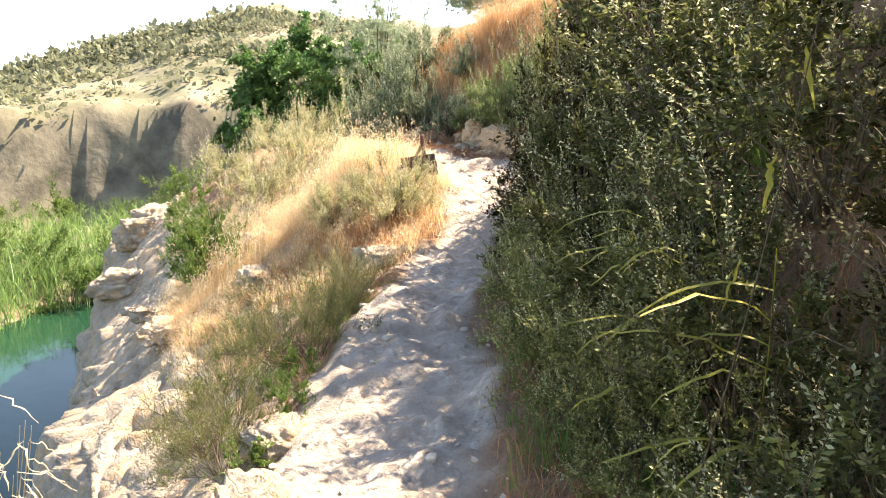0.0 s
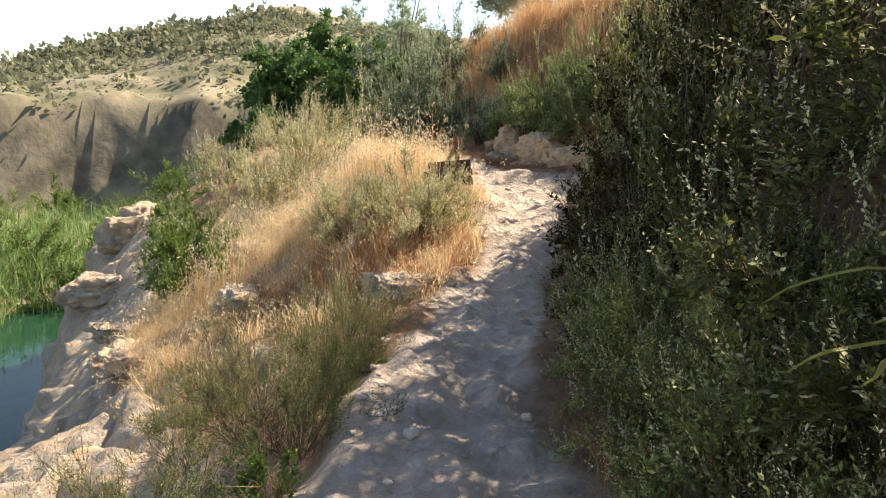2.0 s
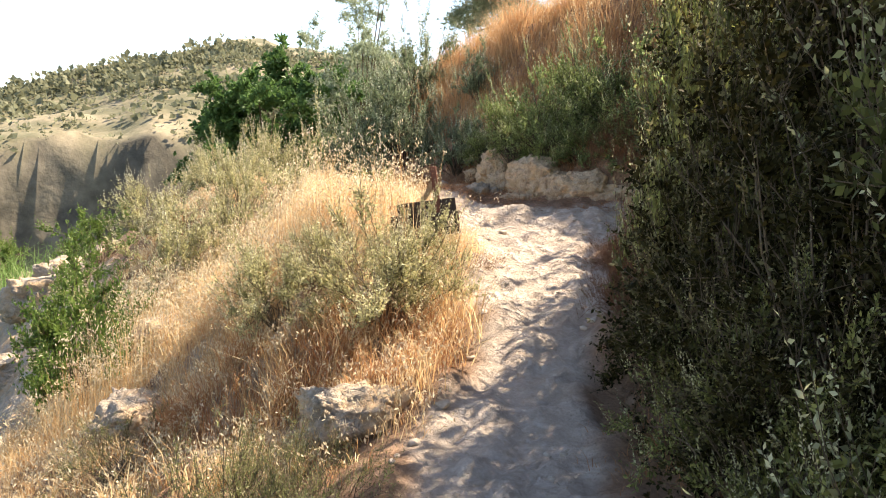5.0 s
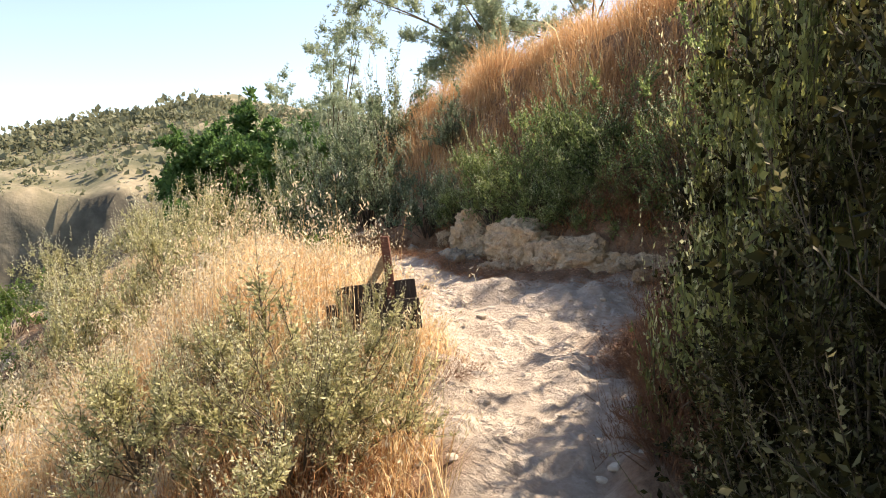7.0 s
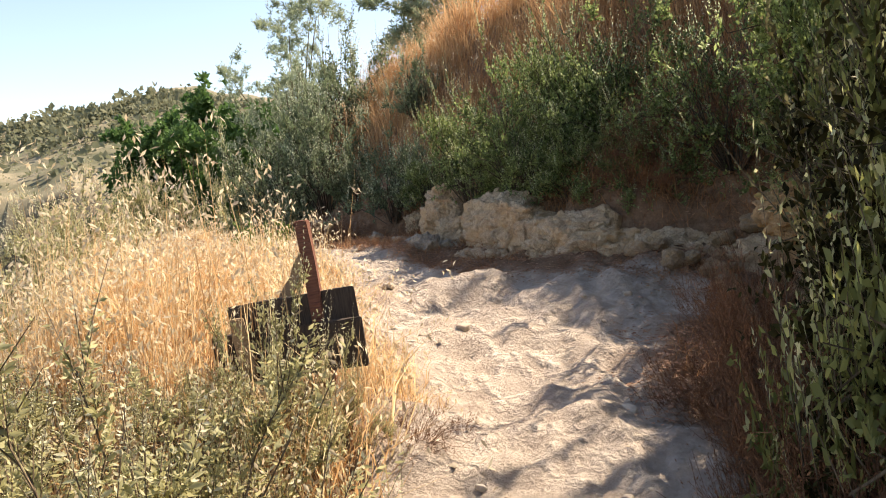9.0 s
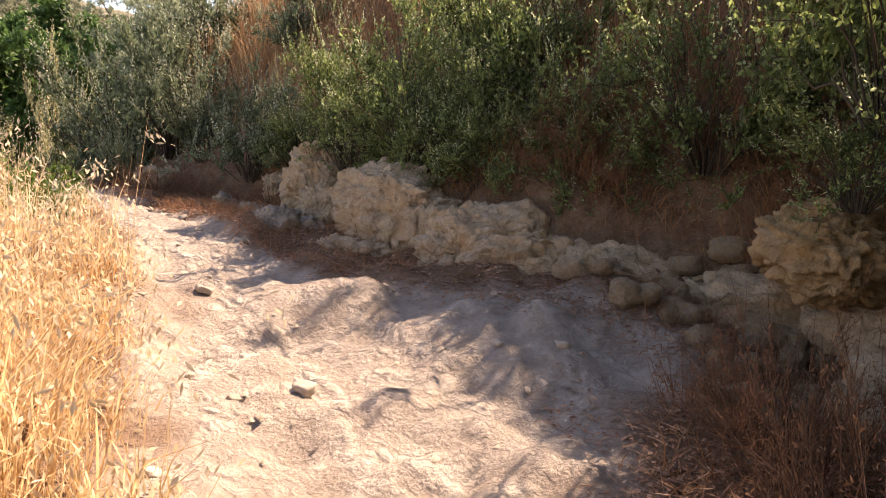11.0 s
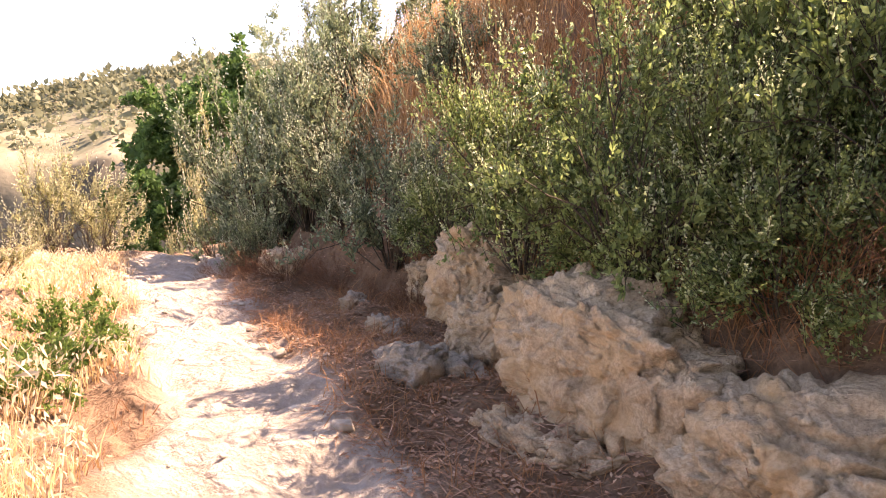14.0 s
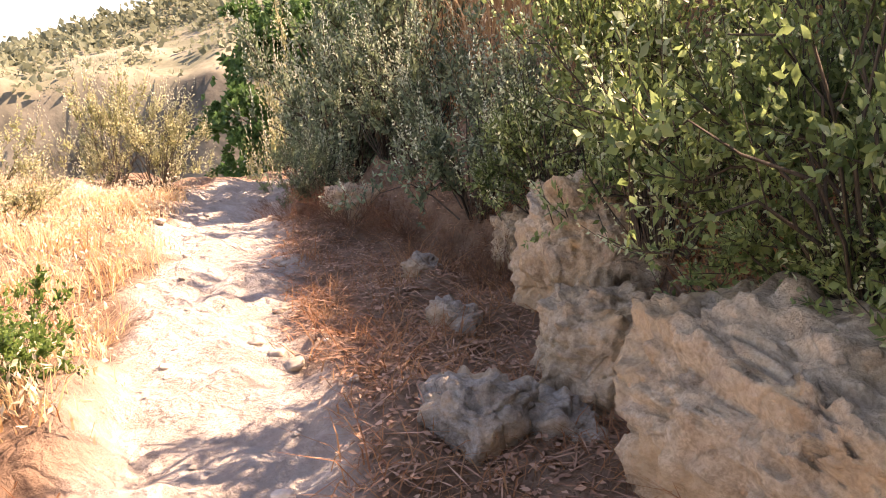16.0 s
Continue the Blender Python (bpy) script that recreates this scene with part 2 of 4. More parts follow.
def ground_material():
    m, nt, bsdf = shader("ground_dust_and_rock", 0.95)
    fine, mid, big = tex_noise(nt, 42, 6, 0.7), tex_noise(nt, 7, 6, 0.62), tex_noise(nt, 0.8, 5)
    dust = ramp(nt, mid, [(0.30, (0.38, 0.305, 0.25)), (0.52, (0.56, 0.475, 0.40)), (0.72, (0.68, 0.60, 0.52))])
    dust = mix(nt, 0.35, dust, ramp(nt, fine, [(0.3, (0.34, 0.27, 0.22)), (0.7, (0.70, 0.62, 0.54))]))
    vor = nt.nodes.new("ShaderNodeTexVoronoi")
    vor.inputs["Scale"].default_value = 11.0
    wtc = nt.nodes.new("ShaderNodeTexCoord")
    wnz = nt.nodes.new("ShaderNodeTexNoise")
    wnz.inputs["Scale"].default_value, wnz.inputs["Detail"].default_value = 3.0, 4
    nt.links.new(wtc.outputs["Object"], wnz.inputs["Vector"])
    nt.links.new(mix(nt, 0.35, wtc.outputs["Object"], wnz.outputs["Color"]), vor.inputs["Vector"])
    lumps = ramp(nt, vor.outputs["Distance"], [(0.05, (1, 1, 1)), (0.55, (0.0, 0.0, 0.0))])
    dust = mix(nt, 0.30, dust, ramp(nt, vor.outputs["Distance"], [(0.25, (1, 1, 1)), (0.6, (0.55, 0.48, 0.42))]), "MULTIPLY")
    soil = ramp(nt, mid, [(0.3, (0.17, 0.09, 0.058)), (0.55, (0.32, 0.19, 0.125)), (0.75, (0.46, 0.32, 0.22))])
    soil = mix(nt, 0.4, soil, ramp(nt, fine, [(0.3, (0.08, 0.05, 0.03)), (0.7, (0.33, 0.22, 0.13))]))
    rock = ramp(nt, mid, [(0.28, (0.26, 0.20, 0.145)), (0.5, (0.43, 0.35, 0.26)), (0.7, (0.60, 0.53, 0.43))])
    rock = mix(nt, 0.3, rock, ramp(nt, fine, [(0.35, (0.20, 0.16, 0.12)), (0.65, (0.62, 0.55, 0.46))]))
    # bluff colour kept low to stand for the shade on its face
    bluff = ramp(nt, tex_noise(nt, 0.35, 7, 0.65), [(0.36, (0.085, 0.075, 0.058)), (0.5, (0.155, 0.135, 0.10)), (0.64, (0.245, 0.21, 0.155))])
    # hillside tones lightened a little to stand in for distance haze
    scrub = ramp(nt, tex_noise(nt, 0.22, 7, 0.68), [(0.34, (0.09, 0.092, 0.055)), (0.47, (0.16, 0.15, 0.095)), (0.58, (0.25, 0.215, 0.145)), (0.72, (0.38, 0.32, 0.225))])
    c = mix(nt, attr(nt, "soil"), rock, soil)
    c = mix(nt, attr(nt, "dust"), c, dust)
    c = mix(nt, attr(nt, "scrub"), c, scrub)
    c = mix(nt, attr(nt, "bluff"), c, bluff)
    nt.links.new(c, bsdf.inputs["Base Color"])
    h = mix(nt, 0.5, mid, fine)
    h = mix(nt, 0.35, h, lumps)
    h = mix(nt, attr(nt, "scrub"), h, tex_noise(nt, 0.9, 5))
    bump(nt, bsdf, h, 1.0, 0.11)
    return m


def rock_material(name, dark, base, light):
    m, nt, bsdf = shader(name, 0.93)
    a, b = tex_noise(nt, 5, 7, 0.65), tex_noise(nt, 32, 6, 0.7)
    v = nt.nodes.new("ShaderNodeTexVoronoi")
    v.feature = "DISTANCE_TO_EDGE"
    v.inputs["Scale"].default_value = 4.0
    tc = nt.nodes.new("ShaderNodeTexCoord")
    warp = nt.nodes.new("ShaderNodeMix")
    warp.data_type = "RGBA"
    warp.inputs[0].default_value = 0.25
    nz = nt.nodes.new("ShaderNodeTexNoise")
    nz.inputs["Scale"].default_value = 3.0
    nt.links.new(tc.outputs["Object"], nz.inputs["Vector"])
    nt.links.new(tc.outputs["Object"], warp.inputs[6])
    nt.links.new(nz.outputs["Color"], warp.inputs[7])
    nt.links.new(warp.outputs[2], v.inputs["Vector"])
    crack = ramp(nt, v.outputs["Distance"], [(0.0, (0.25, 0.25, 0.25)), (0.035, (1, 1, 1))])
    c = ramp(nt, a, [(0.28, dark), (0.5, base), (0.72, light)])
    c = mix(nt, 0.4, c, ramp(nt, b, [(0.3, dark), (0.7, light)]))
    c = mix(nt, 0.35, c, crack, "MULTIPLY")
    nt.links.new(c, bsdf.inputs["Base Color"])
    pit = nt.nodes.new("ShaderNodeTexVoronoi")
    pit.inputs["Scale"].default_value = 24.0
    nt.links.new(warp.outputs[2], pit.inputs["Vector"])
    h = mix(nt, 0.30, b, ramp(nt, pit.outputs["Distance"], [(0.0, (0.1, 0.1, 0.1)), (0.45, (0.9, 0.9, 0.9))]))
    h = mix(nt, 0.3, h, a)
    h = mix(nt, 0.25, h, crack, "MULTIPLY")
    bump(nt, bsdf, h, 0.9, 0.06)
    # pits darkened in the colour, since bump hardly shows them in shade
    c = mix(nt, 0.45, c, ramp(nt, pit.outputs["Distance"], [(0.04, (0.42, 0.36, 0.30)), (0.28, (1, 1, 1))]), "MULTIPLY")
    c = mix(nt, 0.5, c, ramp(nt, tex_noise(nt, 85, 4, 0.7), [(0.41, (0.55, 0.5, 0.45)), (0.55, (1, 1, 1))]), "MULTIPLY")
    c = mix(nt, ramp(nt, tex_noise(nt, 2.1, 5), [(0.55, (0, 0, 0)), (0.66, (0.30, 0.30, 0.30))]), c, (0.56, 0.50, 0.43))
    c = mix(nt, ramp(nt, tex_noise(nt, 3.3, 5, coords="Object"), [(0.46, (0, 0, 0)), (0.60, (0.55, 0.55, 0.55))]), c, (0.58, 0.37, 0.19))
    nt.links.new(c, bsdf.inputs["Base Color"])
    return m


def water_material():
    m, nt, bsdf = shader("pond_water", 0.04)
    bsdf.inputs["IOR"].default_value = 1.33
    bsdf.inputs["Specular IOR Level"].default_value = 0.5
    c = ramp(nt, tex_noise(nt, 0.12, 3), [(0.3, (0.007, 0.034, 0.022)), (0.7, (0.010, 0.044, 0.024))])
    nt.links.new(c, bsdf.inputs["Base Color"])
    bump(nt, bsdf, tex_noise(nt, 2.2, 3), 0.12, 0.05)
    return m


def wood_material(name, dark, light):
    m, nt, bsdf = shader(name, 0.75)
    tc = nt.nodes.new("ShaderNodeTexCoord")
    mp = nt.nodes.new("ShaderNodeMapping")
    mp.inputs["Scale"].default_value = (40, 40, 3)
    n = nt.nodes.new("ShaderNodeTexNoise")
    n.inputs["Detail"].default_value = 6
    nt.links.new(tc.outputs["Object"], mp.inputs["Vector"])
    nt.links.new(mp.outputs[0], n.inputs["Vector"])
    c = ramp(nt, n.outputs["Fac"], [(0.3, dark), (0.7, light)])
    c = mix(nt, 0.3, c, ramp(nt, tex_noise(nt, 9, 4), [(0.35, dark), (0.7, light)]))
    nt.links.new(c, bsdf.inputs["Base Color"])
    bump(nt, bsdf, n.outputs["Fac"], 0.5, 0.01)
    return m


MAT_GROUND = ground_material()
MAT_ROCK = rock_material("tan_limestone", (0.32, 0.205, 0.125), (0.60, 0.445, 0.295), (0.77, 0.63, 0.46))
MAT_PALE = rock_material("pale_limestone", (0.25, 0.20, 0.15), (0.405, 0.345, 0.278), (0.58, 0.515, 0.435))
def stone_material():
    m, nt, bsdf = shader("trail_stone", 0.95)
    info = nt.nodes.new("ShaderNodeObjectInfo")
    c = ramp(nt, info.outputs["Random"], [(0.0, (0.36, 0.29, 0.22)), (0.5, (0.46, 0.385, 0.31)), (1.0, (0.56, 0.49, 0.41))])
    c = mix(nt, 0.3, c, ramp(nt, tex_noise(nt, 3, 5), [(0.35, (0.3, 0.24, 0.18)), (0.65, (0.58, 0.52, 0.44))]))
    nt.links.new(c, bsdf.inputs["Base Color"])
    return m


MAT_STONE = stone_material()
MAT_WATER = water_material()
MAT_BARK = wood_material("shrub_bark", (0.07, 0.05, 0.033), (0.22, 0.17, 0.115))
MAT_BARK_RED = wood_material("dry_twig", (0.10, 0.048, 0.028), (0.32, 0.165, 0.095))
# saltbush leaves in three tones: lighter for sunlit bushes, darker for shaded ones
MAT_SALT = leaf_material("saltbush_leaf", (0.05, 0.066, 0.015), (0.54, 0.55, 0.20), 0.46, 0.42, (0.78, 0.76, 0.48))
MAT_SALT_SHADED = leaf_material("shaded_olive_leaf", (0.006, 0.005, 0.002), (0.10, 0.088, 0.030), 0.30, 0.55, (0.34, 0.31, 0.16), 0.06)
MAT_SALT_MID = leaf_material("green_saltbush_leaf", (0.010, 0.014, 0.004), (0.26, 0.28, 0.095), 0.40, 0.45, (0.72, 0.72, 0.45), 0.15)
# olive weed leaf made greener, and darker for weeds standing in shade
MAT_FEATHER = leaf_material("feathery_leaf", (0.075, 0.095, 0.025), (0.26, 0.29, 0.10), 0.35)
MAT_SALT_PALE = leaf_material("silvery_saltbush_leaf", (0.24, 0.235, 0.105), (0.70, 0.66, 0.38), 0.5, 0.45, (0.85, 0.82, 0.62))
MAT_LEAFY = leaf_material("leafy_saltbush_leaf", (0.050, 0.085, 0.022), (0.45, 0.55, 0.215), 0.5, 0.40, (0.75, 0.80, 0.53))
MAT_WISP = leaf_material("wispy_leaf", (0.20, 0.25, 0.16), (0.42, 0.48, 0.33), 0.45)
MAT_DARK = leaf_material("dark_green_leaf", (0.055, 0.12, 0.035), (0.16, 0.27, 0.09), 0.4)
MAT_FRESH = leaf_material("fresh_green_leaf", (0.07, 0.135, 0.03), (0.24, 0.33, 0.09), 0.4)
MAT_OLIVE = leaf_material("olive_weed_leaf", (0.12, 0.13, 0.05), (0.34, 0.34, 0.15), 0.35)
MAT_STRAW = leaf_material("golden_straw", (0.52, 0.28, 0.115), (0.94, 0.82, 0.55), 0.55, 0.6)
MAT_RUST = leaf_material("rusty_straw", (0.30, 0.125, 0.06), (0.60, 0.345, 0.18), 0.45, 0.7)
MAT_BANK = leaf_material("bank_straw", (0.38, 0.20, 0.095), (0.74, 0.50, 0.28), 0.5, 0.7)
MAT_BRUSH = leaf_material("dead_brush_leaf", (0.12, 0.05, 0.025), (0.42, 0.22, 0.12), 0.1, 0.85)
# orange limestone, its tone also lowered for the shade it lies in
MAT_ORANGE_ROCK = rock_material("shaded_orange_limestone", (0.22, 0.12, 0.05), (0.42, 0.26, 0.12), (0.60, 0.42, 0.24))
MAT_HUSK = leaf_material("oat_husk", (0.55, 0.43, 0.27), (0.88, 0.80, 0.62), 0.5, 0.5)
MAT_LITTER = leaf_material("leaf_litter", (0.24, 0.115, 0.07), (0.66, 0.42, 0.28), 0.05, 0.85)
MAT_REED = leaf_material("reed_blade", (0.10, 0.20, 0.055), (0.32, 0.44, 0.16), 0.45)
MAT_CANE = leaf_material("cane_leaf", (0.28, 0.27, 0.05), (0.48, 0.42, 0.10), 0.4)
# pale, low-contrast scrub tones stand in for distance haze
MAT_SCRUB = leaf_material("hill_scrub_leaf", (0.14, 0.15, 0.095), (0.29, 0.295, 0.19), 0.35, 0.8)


# ---- building helpers ----
def mesh_of(name, verts, faces, material):
    """A mesh from arrays; faces all have the same number of corners."""
    verts, faces = np.asarray(verts, np.float32), np.asarray(faces, np.int32)
    me = bpy.data.meshes.new(name)
    me.vertices.add(len(verts))
    me.vertices.foreach_set("co", verts.ravel())
    n, k = faces.shape
    me.loops.add(n * k)
    me.loops.foreach_set("vertex_index", faces.ravel())
    me.polygons.add(n)
    me.polygons.foreach_set("loop_start", np.arange(0, n * k, k, dtype=np.int32))
    me.update(calc_edges=True)
    me.validate()
    me.materials.append(material)
    return me


def part(name, bm, material, parent, label=""):
    me = bpy.data.meshes.new(name)
    bm.to_mesh(me)
    bm.free()
    me.materials.append(material)
    ob = new(name, me)
    ob.parent = parent
    return tagged(ob, label)


def put(name, me, parent=None, label=""):
    ob = new(name, me)
    ob.parent = parent
    return tagged(ob, label)


def smooth_shade(me):
    me.polygons.foreach_set("use_smooth", np.ones(len(me.polygons), bool))


def unit(v):
    return v / np.maximum(np.linalg.norm(v, axis=-1, keepdims=True), 1e-9)


def tubes(paths, r0, r1):
    """Three-sided tapered tubes along polylines: paths n x k x 3. Triangles."""
    n, k, _ = paths.shape
    d = unit(np.gradient(paths, axis=1))
    ref = np.where(np.abs(d[..., 2:3]) > 0.9, [1.0, 0, 0], [0, 0, 1.0])
    u = unit(np.cross(d, ref))
    v = np.cross(d, u)
    r = np.asarray(r0).reshape(-1, 1) + (np.asarray(r1) - np.asarray(r0)).reshape(-1, 1) * np.linspace(0, 1, k)[None]
    ring = [paths + r[..., None] * (u * math.cos(a) + v * math.sin(a)) for a in (0, 2.094, 4.189)]
    verts = np.stack(ring, 2).reshape(-1, 3)
    i, j = np.meshgrid(np.arange(n), np.arange(k - 1), indexing="ij")
    base = ((i * k + j) * 3).ravel()
    faces = []
    for a in range(3):
        b = (a + 1) % 3
        faces += [np.stack([base + a, base + b, base + 3 + b], 1), np.stack([base + a, base + 3 + b, base + 3 + a], 1)]
    return verts, np.concatenate(faces)


def leaves(at, along, side, length, width):
    """Small pointed leaves, two triangles folded along the rib. All n x 3."""
    up = unit(np.cross(along, side))
    L, W = np.asarray(length).reshape(-1, 1), np.asarray(width).reshape(-1, 1)
    mid = at + along * L * 0.45
    verts = np.stack([at, mid + side * W * 0.5 + up * W * 0.18, at + along * L, mid - side * W * 0.5 + up * W * 0.18], 1).reshape(-1, 3)
    b = np.arange(len(at)) * 4
    return verts, np.concatenate([np.stack([b, b + 1, b + 2], 1), np.stack([b, b + 2, b + 3], 1)])


def blades(at, lean, height, width, rng, droop=0.5):
    """Grass blades: narrow bent strips of three triangles."""
    n = len(at)
    a = rng.uniform(0, 6.283, n)
    side = np.stack([np.cos(a), np.sin(a), np.zeros(n)], 1)
    up = np.array([0, 0, 1.0])
    H, W = height.reshape(-1, 1), width.reshape(-1, 1)
    mid = at + up * H * 0.55 + lean * H * 0.25
    tip = at + up * H * (1 - 0.18 * droop) + lean * H * (0.35 + droop)
    verts = np.stack([at - side * W * 0.5, at + side * W * 0.5, mid - side * W * 0.4, mid + side * W * 0.4, tip], 1).reshape(-1, 3)
    b = np.arange(n) * 5
    return verts, np.concatenate([np.stack([b, b + 1, b + 3], 1), np.stack([b, b + 3, b + 2], 1), np.stack([b + 2, b + 3, b + 4], 1)]), tip


def join(chunks):
    vs, fs, o = [], [], 0
    for v, f in chunks:
        vs.append(v)
        fs.append(f + o)
        o += len(v)
    return np.concatenate(vs), np.concatenate(fs)


def shrub_meshes(name, seed, radius, height, stems, twigs, leaf_n, leaf_len, leaf_w, leaf_mat, bark, spread=0.9, upright=0.45, inner=0.25, shoots=0, shoot_len=0.34):
    """The bark and foliage of one shrub, about its base: stems, clumped leafy twigs, and long shoots that stand out,
    toned paler towards their tips for the light they catch.
    """
    rng = np.random.default_rng(seed)
    a = rng.uniform(0, 6.283, stems)
    elev = np.arcsin(rng.uniform(-0.05, 1.0, stems))
    lump = rng.uniform(0.70, 1.08, stems) * (1 + 0.16 * np.sin(a * 3 + seed) + 0.10 * np.sin(a * 5 + 2 * seed))
    out = np.cos(elev)
    tip = np.stack([np.cos(a) * out * radius * spread, np.sin(a) * out * radius * spread, height * np.sin(elev)], 1) * lump[:, None]
    s = np.linspace(0, 1, 6)
    base = tip * [0.14, 0.14, 0]
    bend = np.stack([np.zeros(stems), np.zeros(stems), height * 0.16 * out], 1)
    paths = base[:, None] + (tip - base)[:, None] * s[None, :, None] + bend[:, None] * (np.sin(s * 3.14159) * 1.0)[None, :, None]
    paths[:, 1:] += rng.normal(0, 0.035 * radius, (stems, 5, 3))
    wood = [tubes(paths[:, :5], np.full(stems, 0.007 * height ** 0.5), np.full(stems, 0.0025))]

    def on_stem(si, u):
        f = u * 5
        i0 = np.minimum(f.astype(int), 4)
        fr = (f - i0)[:, None]
        return paths[si, i0] * (1 - fr) + paths[si, i0 + 1] * fr

    # twigs gather in clumps, with gaps between
    n = stems * twigs
    tries = int(n * 2.2)
    si = rng.integers(0, stems, tries)
    u = inner + (1 - inner) * rng.uniform(0, 1, tries) ** 0.62
    at = on_stem(si, u)
    k = np.argsort(fbm(at[:, 0] * 2.6, at[:, 1] * 2.6, at[:, 2] * 2.6, 2, seed) + rng.normal(0, 0.24, tries))[-n:]
    at, u = at[k], u[k]
    outward = unit(at * [1, 1, 0.5] + [0, 0, 1e-3])
    d = unit(outward * 0.7 + rng.normal(0, 0.55, (n, 3)) + [0, 0, upright])
    tl = rng.uniform(0.10, 0.28, n)[:, None] * radius ** 0.5
    ts = np.linspace(0, 1, 2)
    tp = at[:, None] + d[:, None] * tl[:, None] * ts[None, :, None] + np.array([0, 0, 1.0]) * (tl[:, None] * (ts ** 2)[None, :, None]) * 0.3 * upright
    wood.append(tubes(tp[::2], np.full(len(tp[::2]), 0.003), np.full(len(tp[::2]), 0.0012)))
    # leaves along the twigs
    m = n * leaf_n
    ti = np.repeat(np.arange(n), leaf_n)
    q = rng.uniform(0.12, 1.05, m)[:, None]
    lp = at[ti] + d[ti] * tl[ti] * q + np.array([0, 0, 1.0]) * tl[ti] * q ** 2 * 0.3 * upright
    rd = rng.normal(0, 1, (m, 3))
    along = unit(d[ti] * 0.75 + unit(rd) * 0.8)
    side = unit(np.cross(along, rng.normal(0, 1, (m, 3))))
    size = rng.uniform(0.55, 1.25, m) * (1.1 - 0.45 * q[:, 0])
    lit_tip = 0.5 * smooth(0.75, 1.05, q[:, 0]) * (rng.uniform(0, 1, n) < 0.3)[ti]
    sprays = [leaves(lp, along, side, leaf_len * size, leaf_w * size)]
    tip_tones = [lit_tip]
    if shoots:
        per = 20
        sb = on_stem(rng.integers(0, stems, shoots), rng.uniform(0.72, 1.0, shoots))
        sd = unit(unit(sb * [1, 1, 0.4] + [0, 0, 1e-3]) * 0.55 + rng.normal(0, 0.3, (shoots, 3)) + [0, 0, 0.1 + upright])
        sl = shoot_len * rng.uniform(0.55, 1.35, shoots)[:, None]
        s4 = np.linspace(0, 1, 4)
        sp = sb[:, None] + sd[:, None] * sl[:, None] * s4[None, :, None] + np.array([0, 0, 0.25]) * sl[:, None] * (s4 ** 2)[None, :, None]
        wood.append(tubes(sp, np.full(shoots, 0.0028), np.full(shoots, 0.001)))
        ti = np.repeat(np.arange(shoots), per)
        q = np.tile(np.linspace(0.12, 1.0, per), shoots)[:, None] + rng.normal(0, 0.015, (shoots * per, 1))
        lp = sb[ti] + sd[ti] * sl[ti] * q + np.array([0, 0, 0.25]) * sl[ti] * q ** 2
        along = unit(sd[ti] * 0.7 + unit(rng.normal(0, 1, (len(ti), 3))) * 0.75)
        side = unit(np.cross(along, rng.normal(0, 1, (len(ti), 3))))
        size = rng.uniform(0.6, 1.0, len(ti)) * (1.05 - 0.6 * q[:, 0])
        sprays.append(leaves(lp, along, side, leaf_len * size, leaf_w * size))
        tip_tones.append(smooth(0.05, 0.9, q[:, 0]) * rng.uniform(0.35, 1.0, shoots)[ti])
    bv, bf = join(wood)
    lv, lf = join(sprays)
    me = mesh_of(name + "_foliage", lv, lf, leaf_mat)
    me.attributes.new("lit_tip", "FLOAT", "POINT").data.foreach_set("value", np.repeat(np.concatenate(tip_tones), 4).astype(np.float32))
    return mesh_of(name + "_bark", bv, bf, bark), me


def shrub(kind, meshes, at, scale, turn, label, category="shrub", group="", sink=0.05, tilt=(0, 0)):
    ob = new(kind)
    bark, foliage = meshes
    put("stem", bark, ob)
    put("foliage", foliage, ob)
    z = at[2] if len(at) > 2 else gz(at[0], at[1])
    ob.matrix_world = pose(at[0], at[1], z - sink, tilt[0], tilt[1], turn) @ Matrix.Diagonal((scale[0], scale[0], scale[1], 1))
    return tagged(ob, label, category, group)


def boulder_mesh(name, seed, size, material, detail=5, blocky=0.6, seam=0.10):
    """A weathered limestone block about its centre."""
    bm = bmesh.new()
    bmesh.ops.create_icosphere(bm, subdivisions=detail, radius=1.0)
    co = np.array([v.co[:] for v in bm.verts])
    p = np.sign(co) * np.abs(co) ** blocky
    p = co * 0.35 + p * 0.5
    cut = np.random.default_rng(seed)
    for k in range(7):
        nrm = unit(cut.normal(0, 1, 3))
        over = np.clip(p @ nrm - cut.uniform(0.62, 0.85), 0, None)
        p = p - over[:, None] * nrm * 0.6
    p *= (1 + 0.20 * fbm(co[:, 0] * 1.3, co[:, 1] * 1.3, co[:, 2] * 1.3, 3, seed))[:, None]
    p *= (1 - seam * np.clip(1 - 9.0 * np.abs(fbm(co[:, 0] * 1.5, co[:, 1] * 1.5, co[:, 2] * 2.4, 4, seed + 3)), 0, 1))[:, None]
    p *= (1 + 0.10 * fbm(co[:, 0] * 4, co[:, 1] * 4, co[:, 2] * 5, 2, seed + 5) + 0.06 * np.abs(fbm(co[:, 0] * 7, co[:, 1] * 8, co[:, 2] * 8, 3, seed + 6)))[:, None]
    p *= np.array(size)
    if detail > 4:
        # knobs, pits and level bedding cracks at their own size
        x, y, z = p.T
        out = unit(p / np.array(size) ** 2)
        knobs = 0.032 * np.abs(fbm(x * 8, y * 8, z * 9, 3, seed + 8)) + 0.026 * np.abs(fbm(x * 21, y * 21, z * 21, 2, seed + 9))
        pits = 0.022 * smooth(0.12, 0.32, fbm(x * 15, y * 15, z * 15, 2, seed + 10))
        beds = 0.030 * np.clip(1 - 5 * np.abs(fbm(x * 1.6, y * 1.6, z * 6.0, 2, seed + 11)), 0, 1)
